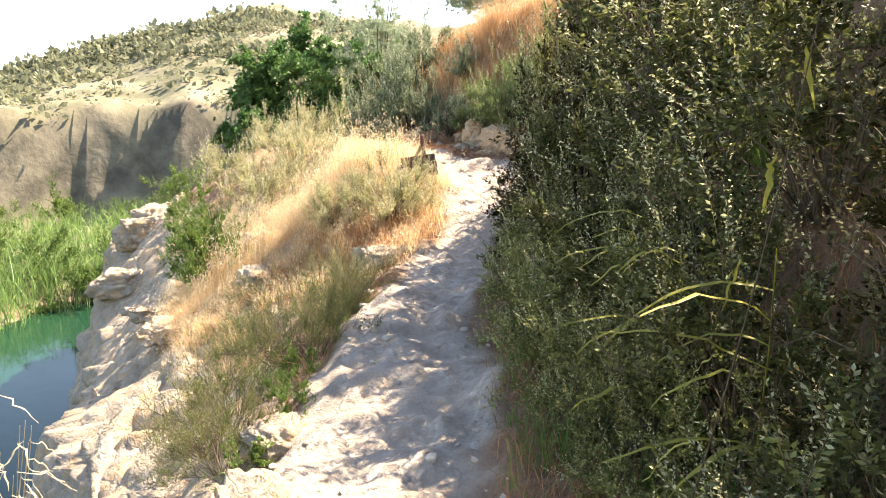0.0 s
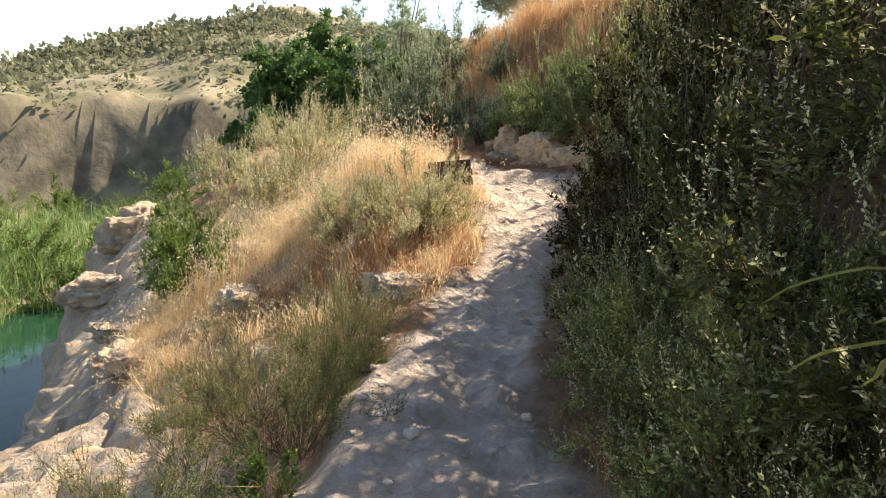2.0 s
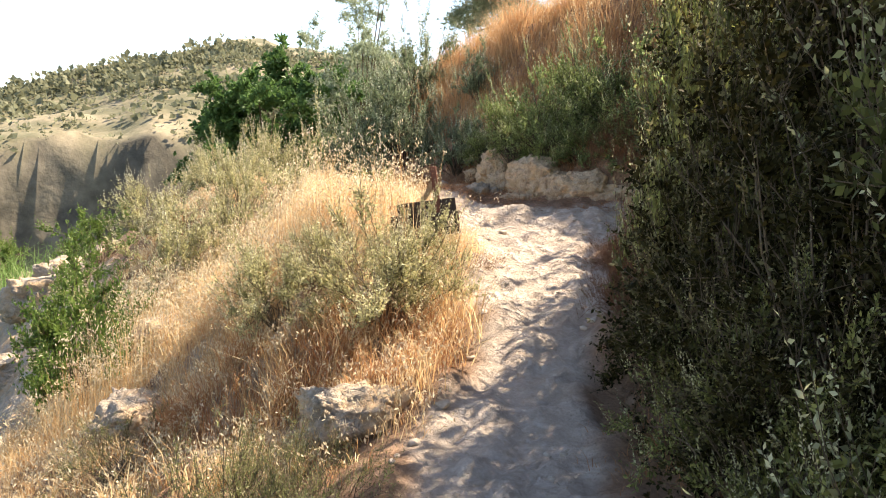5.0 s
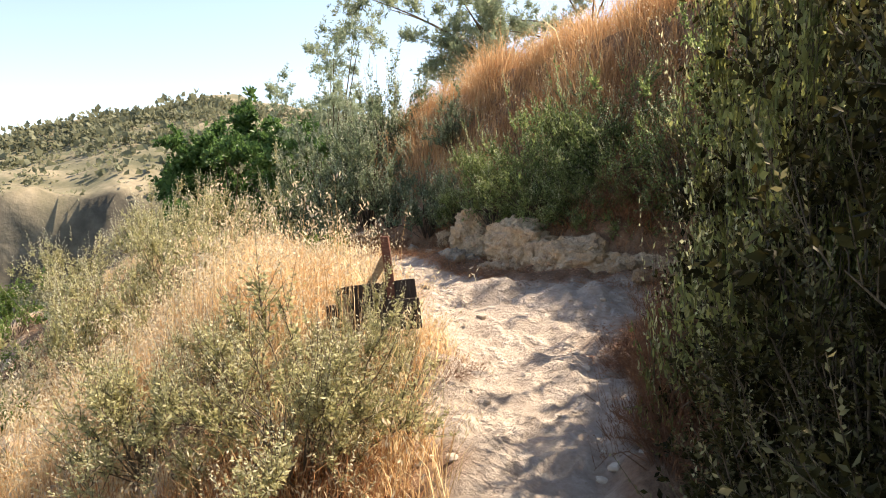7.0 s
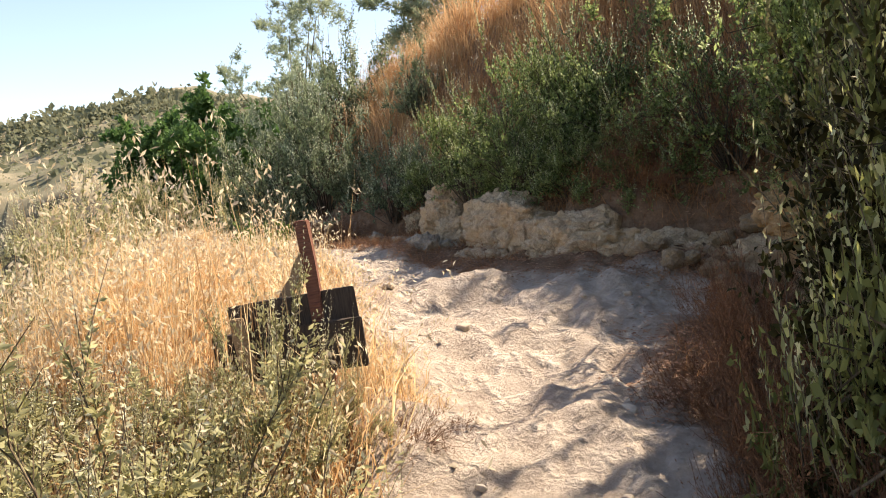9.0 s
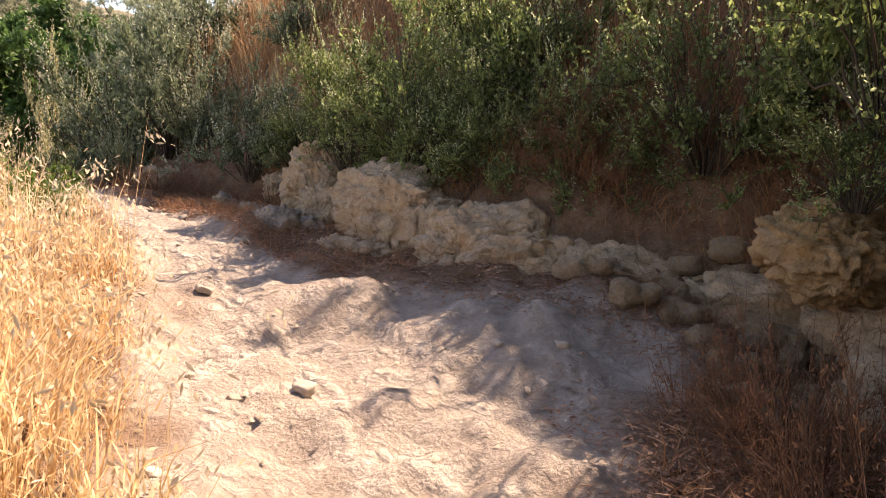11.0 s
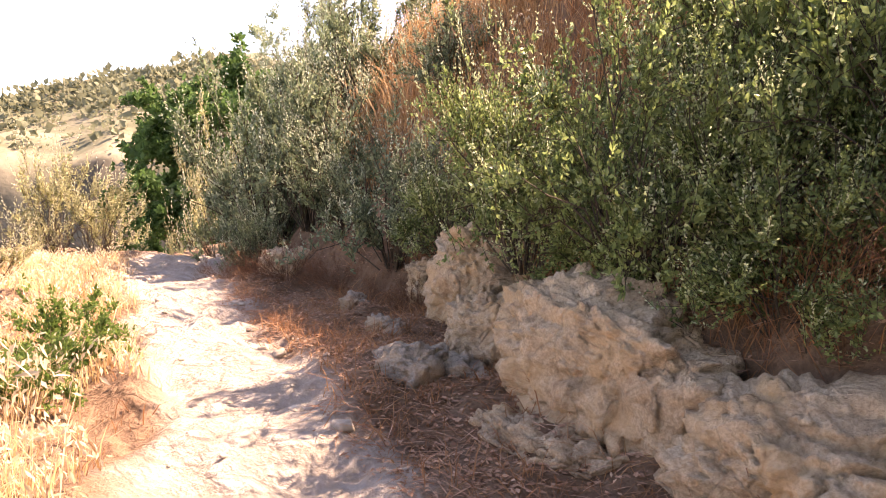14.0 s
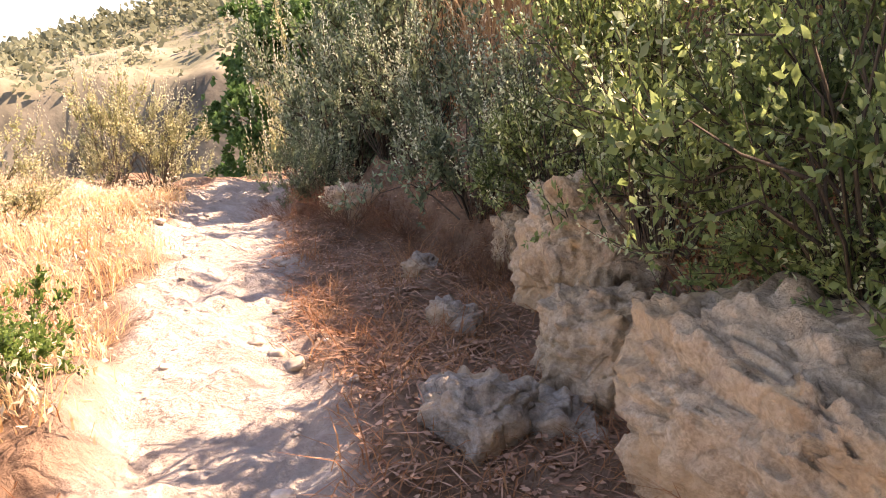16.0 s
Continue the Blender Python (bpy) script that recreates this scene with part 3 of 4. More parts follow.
        p = p + out * (knobs - pits - beds)[:, None]
    for v, c in zip(bm.verts, p):
        v.co = c
    me = bpy.data.meshes.new(name)
    bm.to_mesh(me)
    bm.free()
    me.materials.append(material)
    smooth_shade(me)
    return me


# ---- ground, one sheet to the horizon ----
def axis(fine, grow_lo, grow_hi, k=1.09):
    lo, hi, step = fine[0][0], fine[-1][1], None
    out = []
    for a, b, s in fine:
        out += list(np.arange(a, b - 1e-6, s))
    out.append(hi)
    s, v, pre = fine[0][2], lo, []
    while v > grow_lo:
        s *= k
        v -= s
        pre.append(v)
    s, v, post = fine[-1][2], hi, []
    while v < grow_hi:
        s *= k
        v += s
        post.append(v)
    return np.array(pre[::-1] + out + post)


def build_ground():
    gx = axis([(-12, -5.5, 0.11), (-5.5, -1.7, 0.07), (-1.7, 2.2, 0.05), (2.2, 5.0, 0.14)], -320, 320, 1.06)
    gy = axis([(-1.0, 2.0, 0.10), (2.0, 22.0, 0.065), (22.0, 28.0, 0.15)], -220, 380, 1.05)
    X, Y = np.meshgrid(gx, gy)
    h0 = land(X, Y)
    Z = h0 + relief(X, Y, h0)
    verts = np.stack([X, Y, Z], -1).reshape(-1, 3)
    ny, nx = X.shape
    i = (np.arange(ny - 1)[:, None] * nx + np.arange(nx - 1)[None]).ravel()
    faces = np.stack([i, i + 1, i + nx + 1, i + nx], 1)
    me = mesh_of("ground", verts, faces, MAT_GROUND)
    smooth_shade(me)
    w = np.abs(X - path_mid(Y)) / path_half(Y) + 0.35 * fbm(X * 1.7, Y * 1.7, 0, 3, 61)
    dust = (1 - smooth(0.85, 1.35, w)) * (Y < 27)
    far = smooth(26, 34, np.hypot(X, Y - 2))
    slope = np.hypot(np.gradient(Z, axis=1) / np.gradient(X, axis=1), np.gradient(Z, axis=0) / np.gradient(Y, axis=0))
    left = smooth(0.1, 1.2, path_mid(Y) - path_half(Y) - X)
    soil = np.clip(1.0 - left * smooth(0.55, 1.3, slope + 0.6 * fbm(X * 0.9, Y * 0.9, 0, 3, 63)), 0, 1)
    soil = soil * (1 - smooth(1.9, 0.8, X - edge(Y)) * (Y < 26))
    # steep far faces take the shade-toned bluff colour
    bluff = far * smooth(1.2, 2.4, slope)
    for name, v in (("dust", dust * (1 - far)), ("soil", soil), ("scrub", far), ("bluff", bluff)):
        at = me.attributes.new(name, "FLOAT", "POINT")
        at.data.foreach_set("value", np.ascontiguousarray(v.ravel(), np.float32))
    tagged(new("ground", me), "dusty pale limestone trail on a scrubby bank above a pond", "ground", kind="structure")


build_ground()
wx, wy = np.meshgrid(np.linspace(-75, -0.5, 12), np.linspace(-45, 62, 12))
wi = (np.arange(11)[:, None] * 12 + np.arange(11)[None]).ravel()
tagged(new("water", mesh_of("water", np.stack([wx, wy, np.full_like(wx, WATER)], -1).reshape(-1, 3), np.stack([wi, wi + 1, wi + 13, wi + 12], 1), MAT_WATER)), "still green pond water below the limestone bank", "water", kind="structure")

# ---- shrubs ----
# darker copy of the bark, toned for the shade inside these bushes
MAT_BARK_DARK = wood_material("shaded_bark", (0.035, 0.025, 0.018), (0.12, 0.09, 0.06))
MAT_SALT_GREY = leaf_material("grey_saltbush_leaf", (0.055, 0.08, 0.042), (0.37, 0.45, 0.26), 0.42, 0.45, (0.72, 0.77, 0.57))
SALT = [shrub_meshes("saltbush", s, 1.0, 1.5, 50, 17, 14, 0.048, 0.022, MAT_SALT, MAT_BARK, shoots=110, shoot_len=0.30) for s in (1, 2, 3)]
SALT_SHADED = [shrub_meshes("shaded_saltbush", s, 1.0, 2.8, 66, 17, 12, 0.056, 0.027, MAT_SALT_SHADED, MAT_BARK, shoots=120, shoot_len=0.30) for s in (14, 15)]
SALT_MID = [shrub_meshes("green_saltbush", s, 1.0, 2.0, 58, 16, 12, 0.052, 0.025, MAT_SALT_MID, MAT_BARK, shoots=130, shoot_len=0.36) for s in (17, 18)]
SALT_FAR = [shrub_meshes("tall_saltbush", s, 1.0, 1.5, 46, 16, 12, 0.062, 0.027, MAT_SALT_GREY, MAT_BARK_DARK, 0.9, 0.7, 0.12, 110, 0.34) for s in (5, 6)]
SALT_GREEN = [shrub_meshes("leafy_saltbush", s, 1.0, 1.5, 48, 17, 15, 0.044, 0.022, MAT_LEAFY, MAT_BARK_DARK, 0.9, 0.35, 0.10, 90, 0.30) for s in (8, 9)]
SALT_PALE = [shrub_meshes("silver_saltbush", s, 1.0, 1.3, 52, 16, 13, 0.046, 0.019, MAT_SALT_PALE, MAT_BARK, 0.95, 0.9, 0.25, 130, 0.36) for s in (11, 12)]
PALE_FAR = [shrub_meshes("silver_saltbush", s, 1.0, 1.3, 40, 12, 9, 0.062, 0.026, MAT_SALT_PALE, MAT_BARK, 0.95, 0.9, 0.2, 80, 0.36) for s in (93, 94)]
FEATHER = [shrub_meshes("feathery_weed", s, 1.0, 1.1, 56, 13, 12, 0.042, 0.010, MAT_FEATHER, MAT_BARK, 1.0, 0.9) for s in (43, 44)]
FRESH = [shrub_meshes("green_bush", s, 1.0, 1.2, 36, 14, 14, 0.055, 0.03, MAT_FRESH, MAT_BARK) for s in (31, 32)]
OLIVE = [shrub_meshes("olive_weed", s, 1.0, 1.1, 52, 12, 11, 0.038, 0.009, MAT_OLIVE, MAT_BARK, 1.0, 0.9) for s in (41, 42)]
DEAD = [shrub_meshes("dry_brush", s, 1.0, 1.0, 70, 14, 5, 0.03, 0.010, MAT_BRUSH, MAT_BARK_RED, 1.0, 0.7) for s in (51,)]

WEED = [shrub_meshes("green_weed", s, 1.0, 1.2, 26, 10, 9, 0.10, 0.05, MAT_FRESH, MAT_BARK, 1.0, 0.6) for s in (61, 62)]

rng = np.random.default_rng(7)
# the wall of saltbush along the right of the trail
# rear bushes beyond y 7 are mostly unseen, added or raised for trail shade
TALL = [(1.85, 0.4, 1.1, 2.6), (2.4, 2.2, 1.4, 3.0), (1.35, 3.0, 0.85, 1.5), (2.1, 3.8, 1.25, 1.9), (1.4, 4.3, 0.9, 1.6), (1.4, 5.4, 0.92, 1.6), (2.2, 5.5, 1.4, 1.8), (1.4, 6.6, 0.95, 2.6), (2.2, 7.2, 1.4, 3.9), (1.45, 7.8, 0.95, 2.7), (1.45, 9.0, 0.85, 2.8),
        (2.4, 9.2, 1.2, 4.1), (2.4, 10.6, 1.2, 4.3), (2.9, 11.3, 0.9, 3.4), (3.4, 4.0, 1.4, 1.5), (3.4, 6.1, 1.4, 1.7), (3.6, 8.0, 1.6, 3.7), (3.5, 9.7, 1.5, 3.5), (3.7, 11.0, 1.2, 2.9), (1.1, 8.35, 0.65, 1.5), (1.2, 9.2, 0.6, 1.4), (1.05, 7.5, 0.65, 1.5), (1.95, 10.7, 0.75, 3.2), (1.75, 2.0, 0.8, 1.8)]
for i, (x, y, r, h) in enumerate(TALL):
    # leaf tone picked by y, following the shade along the wall
    if 2.5 < y < 7.3:
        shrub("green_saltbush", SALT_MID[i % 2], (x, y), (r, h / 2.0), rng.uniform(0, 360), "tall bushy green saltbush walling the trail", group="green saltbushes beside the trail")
        continue
    shrub("shaded_saltbush", SALT_SHADED[i % 2], (x, y), (r, h / 2.8), rng.uniform(0, 360), "tall dense olive saltbush shading the trail, leaves toned dark for shade", group="dark saltbushes beside the trail")
# the bush at (2.55, 11.5), nearly out of view, is added for shade
LOW = [(1.3, 1.7, 0.8, 1.2), (1.15, 2.4, 0.6, 0.8), (1.0, 3.1, 0.55, 0.75), (0.92, 3.8, 0.6, 0.85), (0.85, 4.5, 0.6, 0.95), (0.82, 5.2, 0.6, 1.0), (0.85, 5.9, 0.62, 1.05), (1.15, 4.9, 0.7, 1.35), (1.15, 3.6, 0.65, 1.2), (0.92, 6.5, 0.6, 1.1), (1.65, 9.85, 0.8, 3.1), (1.8, 10.4, 0.7, 2.7), (2.55, 11.5, 0.75, 2.9), (0.98, 7.1, 0.5, 1.0), (1.1, 7.75, 0.55, 1.2), (1.05, 8.4, 0.5, 0.95), (0.95, 6.7, 0.45, 0.7)]
for i, (x, y, r, h) in enumerate(LOW):
    shrub("saltbush", SALT_MID[i % 2] if y < 2 else SALT[i % 3], (x, y), (r, h / (2.0 if y < 2 else 1.5)), rng.uniform(0, 360), "bushy grey-green saltbush spilling over the trail edge", group="saltbushes beside the trail")
# over the rock ledge
for i, (x, y, z, r, h) in enumerate([(1.55, 16.7, 1.55, 0.95, 1.5), (1.85, 15.35, 1.4, 0.66, 1.1), (1.40, 15.95, 1.42, 0.6, 0.95), (3.3, 12.4, 1.95, 1.05, 2.4), (2.95, 13.0, 1.95, 0.85, 2.2), (2.72, 12.95, 1.62, 0.42, 0.6), (2.3, 14.9, 1.4, 0.55, 0.9), (2.4, 16.1, 1.75, 1.1, 1.8), (3.2, 15.1, 1.45, 0.9, 1.1), (3.9, 13.6, 1.6, 1.3, 2.6), (3.5, 16.5, 2.3, 1.3, 1.4), (2.5, 17.4, 2.3, 0.9, 1.0), (1.3, 18.0, 1.75, 0.6, 0.9), (1.75, 15.6, 1.75, 0.6, 0.9), (4.3, 12.0, 1.6, 1.2, 2.2), (2.6, 15.3, 1.55, 0.7, 1.15), (3.25, 14.5, 1.45, 0.75, 1.1), (3.75, 13.2, 1.45, 0.95, 1.7), (1.35, 15.75, 1.6, 0.72, 1.45), (1.0, 16.7, 1.55, 0.68, 1.45), (1.75, 15.2, 1.5, 0.5, 0.75), (2.1, 16.0, 1.7, 0.9, 1.9), (2.9, 14.3, 1.75, 0.8, 1.4), (0.62, 17.5, 1.45, 0.55, 0.95), (2.5, 15.5, 1.7, 0.9, 1.7)]):
    shrub("leafy_saltbush", SALT_GREEN[i % 2], (x, y, z), (r, h / 1.5), rng.uniform(0, 360), "leafy green saltbush overhanging the limestone ledge", group="bushes over the ledge")
for i, (x, y, r, h) in enumerate([(-0.95, 21.0, 1.15, 2.3), (-1.75, 22.2, 1.2, 2.3), (0.15, 18.5, 0.75, 1.25), (0.62, 17.95, 0.5, 0.85), (-0.45, 19.9, 0.8, 1.3), (0.6, 19.3, 0.7, 1.0), (-1.5, 20.4, 0.5, 0.8), (-2.3, 23.6, 1.0, 2.1), (-0.6, 22.3, 1.2, 2.1), (-1.4, 23.6, 1.2, 2.3)]):
    shrub("tall_saltbush", SALT_FAR[i % 2], (x, y), (r, h / 1.5), rng.uniform(0, 360), "tall grey-green saltbush at the foot of the grassy bank", group="bushes below the grassy bank")
for i, (x, y, r, h) in enumerate([(-3.2, 24.6, 0.95, 2.3), (-4.1, 21.3, 0.75, 1.3), (-4.9, 20.4, 0.8, 1.1), (-5.6, 18.6, 0.9, 1.1), (-0.72, 10.35, 0.88, 0.95), (-1.6, 10.7, 0.8, 0.8), (-4.3, 16.6, 0.9, 1.0), (-3.2, 18.6, 0.6, 0.6), (-0.6, 10.55, 0.55, 0.62), (-1.25, 11.1, 0.5, 0.5), (-0.42, 11.15, 0.32, 0.72), (-0.75, 11.2, 0.3, 0.42), (-0.2, 11.3, 0.2, 0.45), (-5.2, 15.3, 0.8, 0.9), (-2.6, 15.6, 0.75, 1.0), (-3.3, 16.2, 0.8, 1.2), (-2.9, 14.6, 0.7, 1.0), (-3.6, 14.2, 0.8, 1.3), (-3.9, 17.8, 0.8, 1.1), (-3.6, 21.3, 0.75, 1.0)]):
    shrub("silver_saltbush", (SALT_PALE if y < 13 else PALE_FAR)[i % 2], (x, y), (r, h / 1.3), rng.uniform(0, 360), "silvery saltbush with pale upright sprigs among dry grass", group="silvery saltbushes")
for i, (x, y, r, h) in enumerate([(-4.2, 12.9, 0.95, 1.7), (-4.8, 13.9, 0.85, 1.5), (-3.5, 12.4, 0.5, 0.6), (-7.0, 19.5, 1.0, 1.2), (-6.0, 17.0, 0.8, 1.0), (-13.0, 29.5, 2.2, 3.6), (-15.2, 28.6, 2.0, 2.4), (-17.5, 30.5, 2.2, 2.6), (-12.0, 27.6, 1.6, 2.6), (-20.5, 31.5, 2.0, 2.2)]):
    shrub("green_bush", FRESH[i % 2], (x, y), (r, h / 1.2), rng.uniform(0, 360), "bright green leafy bush at the cliff edge", group="green bushes")
for i, (x, y, r, h) in enumerate([(-1.40, 6.3, 0.6, 0.75), (-1.85, 5.4, 0.7, 0.8), (-1.25, 7.5, 0.65, 0.75), (-2.1, 7.0, 0.7, 0.75), (-1.5, 4.5, 0.45, 0.5), (-1.15, 8.5, 0.5, 0.6), (-1.9, 8.4, 0.7, 0.75), (-2.3, 6.1, 0.5, 0.5), (-2.7, 8.9, 0.6, 0.5), (-2.6, 10.1, 0.6, 0.6), (-0.98, 7.4, 0.5, 0.62), (-0.85, 8.0, 0.4, 0.5), (-1.0, 6.9, 0.45, 0.55)]):
    shrub("olive_weed", OLIVE[i % 2], (x, y), (r, h / 1.1), rng.uniform(0, 360), "feathery olive-green weed half dried beside the trail", group="feathery weeds")
for i, (x, y, r, h) in enumerate([(-1.1, 5.9, 0.55, 0.65), (-1.05, 6.75, 0.5, 0.6), (-1.55, 5.0, 0.6, 0.62), (-1.6, 6.6, 0.6, 0.65), (-1.35, 4.1, 0.45, 0.45)]):
    shrub("feathery_weed", FEATHER[i % 2], (x, y), (r, h / 1.1), rng.uniform(0, 360), "feathery green weed on the stony trail edge", group="green feathery weeds")
for i, (x, y, r, h) in enumerate([(1.15, 10.25, 0.4, 0.7), (1.5, 10.95, 0.5, 0.85), (1.8, 11.7, 0.5, 0.85), (1.55, 10.5, 0.5, 0.9), (2.2, 12.6, 0.5, 0.7), (1.50, 11.6, 0.40, 0.5), (2.05, 12.3, 0.5, 0.62), (1.85, 11.35, 0.5, 0.7), (1.55, 11.05, 0.4, 0.45), (2.35, 11.9, 0.5, 0.6), (1.3, 10.6, 0.35, 0.4), (-0.9, 19.3, 0.5, 0.45), (-1.6, 19.9, 0.45, 0.4), (0.08, 11.45, 0.26, 0.24), (2.5, 14.9, 0.6, 0.7), (2.95, 14.5, 0.6, 0.8), (2.2, 14.75, 0.45, 0.4), (3.3, 13.9, 0.5, 0.6), (2.1, 15.3, 0.4, 0.35), (0.05, 18.2, 0.4, 0.4), (-0.35, 18.9, 0.4, 0.4), (0.35, 17.7, 0.3, 0.35)]):
    shrub("dry_brush", DEAD[0], (x, y), (r, h), rng.uniform(0, 360), "rust-brown dead brush at the trail edge", group="dead brush")
for i, (x, y, r, h) in enumerate([(-1.15, 3.9, 0.22, 0.22), (-1.05, 4.6, 0.2, 0.25), (-1.1, 5.2, 0.22, 0.3), (-0.95, 7.0, 0.16, 0.14), (-0.75, 6.8, 0.12, 0.1), (-1.15, 16.0, 0.28, 0.32), (-1.35, 16.35, 0.3, 0.38), (-1.1, 15.5, 0.2, 0.25), (1.25, 3.1, 0.3, 0.35), (1.05, 2.6, 0.25, 0.3)]):
    shrub("green_weed", WEED[i % 2], (x, y), (r * 1.1, h), rng.uniform(0, 360), "low leafy green weed beside the trail", "weed", "green weeds", 0.02)


for i, (bearing, r, h) in enumerate([(22, 2.0, 2.6), (25, 1.5, 2.0), (29, 2.4, 3.0), (33, 1.8, 2.2), (35, 2.2, 2.8), (39, 1.6, 2.0), (42, 2.2, 2.6)]):
    x, y = -51.0 * math.sin(radians(bearing)), 2 + 51.0 * math.cos(radians(bearing))
    shrub("green_bush", FRESH[i % 2], (x, y), (r, h / 1.2), rng.uniform(0, 360), "rounded green bush at the foot of the far bluff", group="bushes below the bluff")


# ---- trees on the skyline ----
def tree(x, y, height, crown_r, clumps, meshes, seed, label):
    g = np.random.default_rng(seed)
    ob = new("tree")
    base = gz(x, y) - 0.2
    ob.location = (x, y, base)
    ends = np.stack([g.normal(0, crown_r * 0.5, clumps), g.normal(0, crown_r * 0.5, clumps), height - g.uniform(0.1, 1.0, clumps) * min(height * 0.6, 7.0)], 1)
    s = np.linspace(0, 1, 6)
    trunk = np.stack([0.25 * np.sin(s * 2.2), 0.2 * np.sin(s * 3), s * height * 0.62], 1)[None]
    put("trunk", mesh_of("trunk", *tubes(trunk, [0.16], [0.06]), MAT_BARK), ob)
    for e in ends:
        f = trunk[0][min(5, 2 + int(e[2] / height * 3))]
        limb = f + (e - f) * s[:, None] + np.array([0, 0, 0.3]) * np.sin(s * 3.14)[:, None]
        put("limb", mesh_of("limb", *tubes(limb[None], [0.05], [0.015]), MAT_BARK), ob)
        c = put("crown", meshes[int(g.integers(len(meshes)))][1], ob)
        c.matrix_basis = pose(e[0], e[1], e[2] - 0.4, g.uniform(-20, 20), g.uniform(-20, 20), g.uniform(0, 360)) @ Matrix.Diagonal((crown_r * 0.42, crown_r * 0.42, crown_r * 0.42, 1))
    return tagged(ob, label, "tree", "trees on the skyline")


DARK_CLUMP = [shrub_meshes("dark_crown", s, 1.0, 1.2, 18, 8, 7, 0.22, 0.12, MAT_DARK, MAT_BARK, 1.0, 0.4) for s in (83, 84)]
WISP = [shrub_meshes("wispy_crown", s, 1.0, 1.3, 22, 10, 10, 0.14, 0.036, MAT_WISP, MAT_BARK, 1.0, 0.5) for s in (81, 82)]
tree(-3.6, 38.0, 15.5, 3.0, 17, WISP, 1, "pale feathery grey-green tree on the skyline")
tree(-0.9, 36.0, 11.0, 2.4, 8, DARK_CLUMP, 2, "dark green tree on the skyline")
tree(2.6, 31.0, 6.5, 3.4, 16, WISP, 3, "wispy spreading tree above the grassy bank")
for k, (x, y, hh, cr, n) in enumerate([(-8.6, 41.0, 11.2, 3.4, 16), (-7.0, 42.0, 12.4, 3.6, 16), (-9.9, 41.5, 8.8, 2.8, 13), (-5.4, 41.0, 12.2, 3.2, 14)]):
    tree(x, y, hh, cr, n, DARK_CLUMP, 20 + k, "dark green bushy tree beyond the bend")
tree(5.4, 30.0, 6.0, 3.0, 9, WISP, 4, "wispy spreading tree above the grassy bank")


# ---- rocks ----
def rock(kind, x, y, size, seed, label, material, z=None, sink=0.35, turn=None, group="limestone boulders", tilt=(0, 0)):
    me = boulder_mesh(kind, seed, size, material, detail=6 if 101 <= seed <= 106 or seed == 117 else 5, seam=0.03 if kind == "trail_stone" else 0.10)
    ob = new(kind, me)
    h = gz(x, y) + size[2] * (0.85 - sink * 2) if z is None else z
    ob.matrix_world = pose(x, y, h, tilt[0], tilt[1], seed * 47 % 360 if turn is None else turn)
    return tagged(ob, label, "rock", group)


LEDGE = "weathered tan limestone boulder in the ledge under the bushes"
for i, (x, y, z, sx, sy, sz, turn) in enumerate([(0.82, 17.15, 1.38, 0.36, 0.42, 0.40, 20), (0.80, 16.6, 1.14, 0.30, 0.36, 0.30, -10), (1.21, 15.62, 1.20, 0.40, 0.68, 0.43, 25), (0.98, 15.45, 0.92, 0.3, 0.45, 0.20, 25), (1.78, 14.78, 1.05, 0.58, 0.42, 0.38, -18),
        (2.5, 14.4, 0.95, 0.58, 0.44, 0.30, -25), (3.1, 13.95, 0.93, 0.6, 0.5, 0.30, -35), (3.45, 13.1, 0.95, 0.55, 0.6, 0.34, -60), (2.95, 15.2, 1.50, 0.42, 0.28, 0.22, -25), (3.35, 12.4, 1.55, 0.55, 0.5, 0.5, 15), (3.0, 11.8, 1.1, 0.5, 0.5, 0.45, 60), (0.5, 18.1, 1.25, 0.26, 0.25, 0.2, 0), (-0.95, 19.6, 1.2, 0.3, 0.26, 0.18, 40),
        (2.2, 15.5, 1.35, 0.4, 0.3, 0.2, 0), (2.35, 13.05, 0.58, 0.32, 0.28, 0.22, 40), (2.75, 12.5, 0.80, 0.36, 0.36, 0.30, 10), (2.95, 13.25, 1.36, 0.46, 0.36, 0.26, 25), (1.6, 16.2, 1.40, 0.5, 0.4, 0.26, -40)]):
    rock("boulder", x, y, (sx, sy, sz), 101 + i, LEDGE, MAT_ORANGE_ROCK if i in (9, 16) else MAT_ROCK, z, turn=turn)
PALE = "sun-bleached pale limestone rock at the cliff edge"
for i, (x, y, sx, sy, sz) in enumerate([(-5.1, 13.3, 0.95, 0.6, 0.22), (-8.8, 21.3, 0.7, 0.7, 0.8), (-8.2, 19.4, 0.7, 0.8, 0.5), (-7.5, 16.6, 0.8, 0.7, 0.4), (-4.4, 11.1, 0.5, 0.55, 0.2), (-3.3, 12.9, 0.45, 0.5, 0.35), (-2.0, 4.8, 0.4, 0.5, 0.22), (-2.9, 10.9, 0.4, 0.5, 0.25), (-1.9, 9.6, 0.35, 0.4, 0.28), (-1.6, 3.4, 0.4, 0.4, 0.22)]):
    rock("cliff_rock", x, y, (sx, sy, sz), 131 + i, PALE, MAT_PALE, sink=0.42)
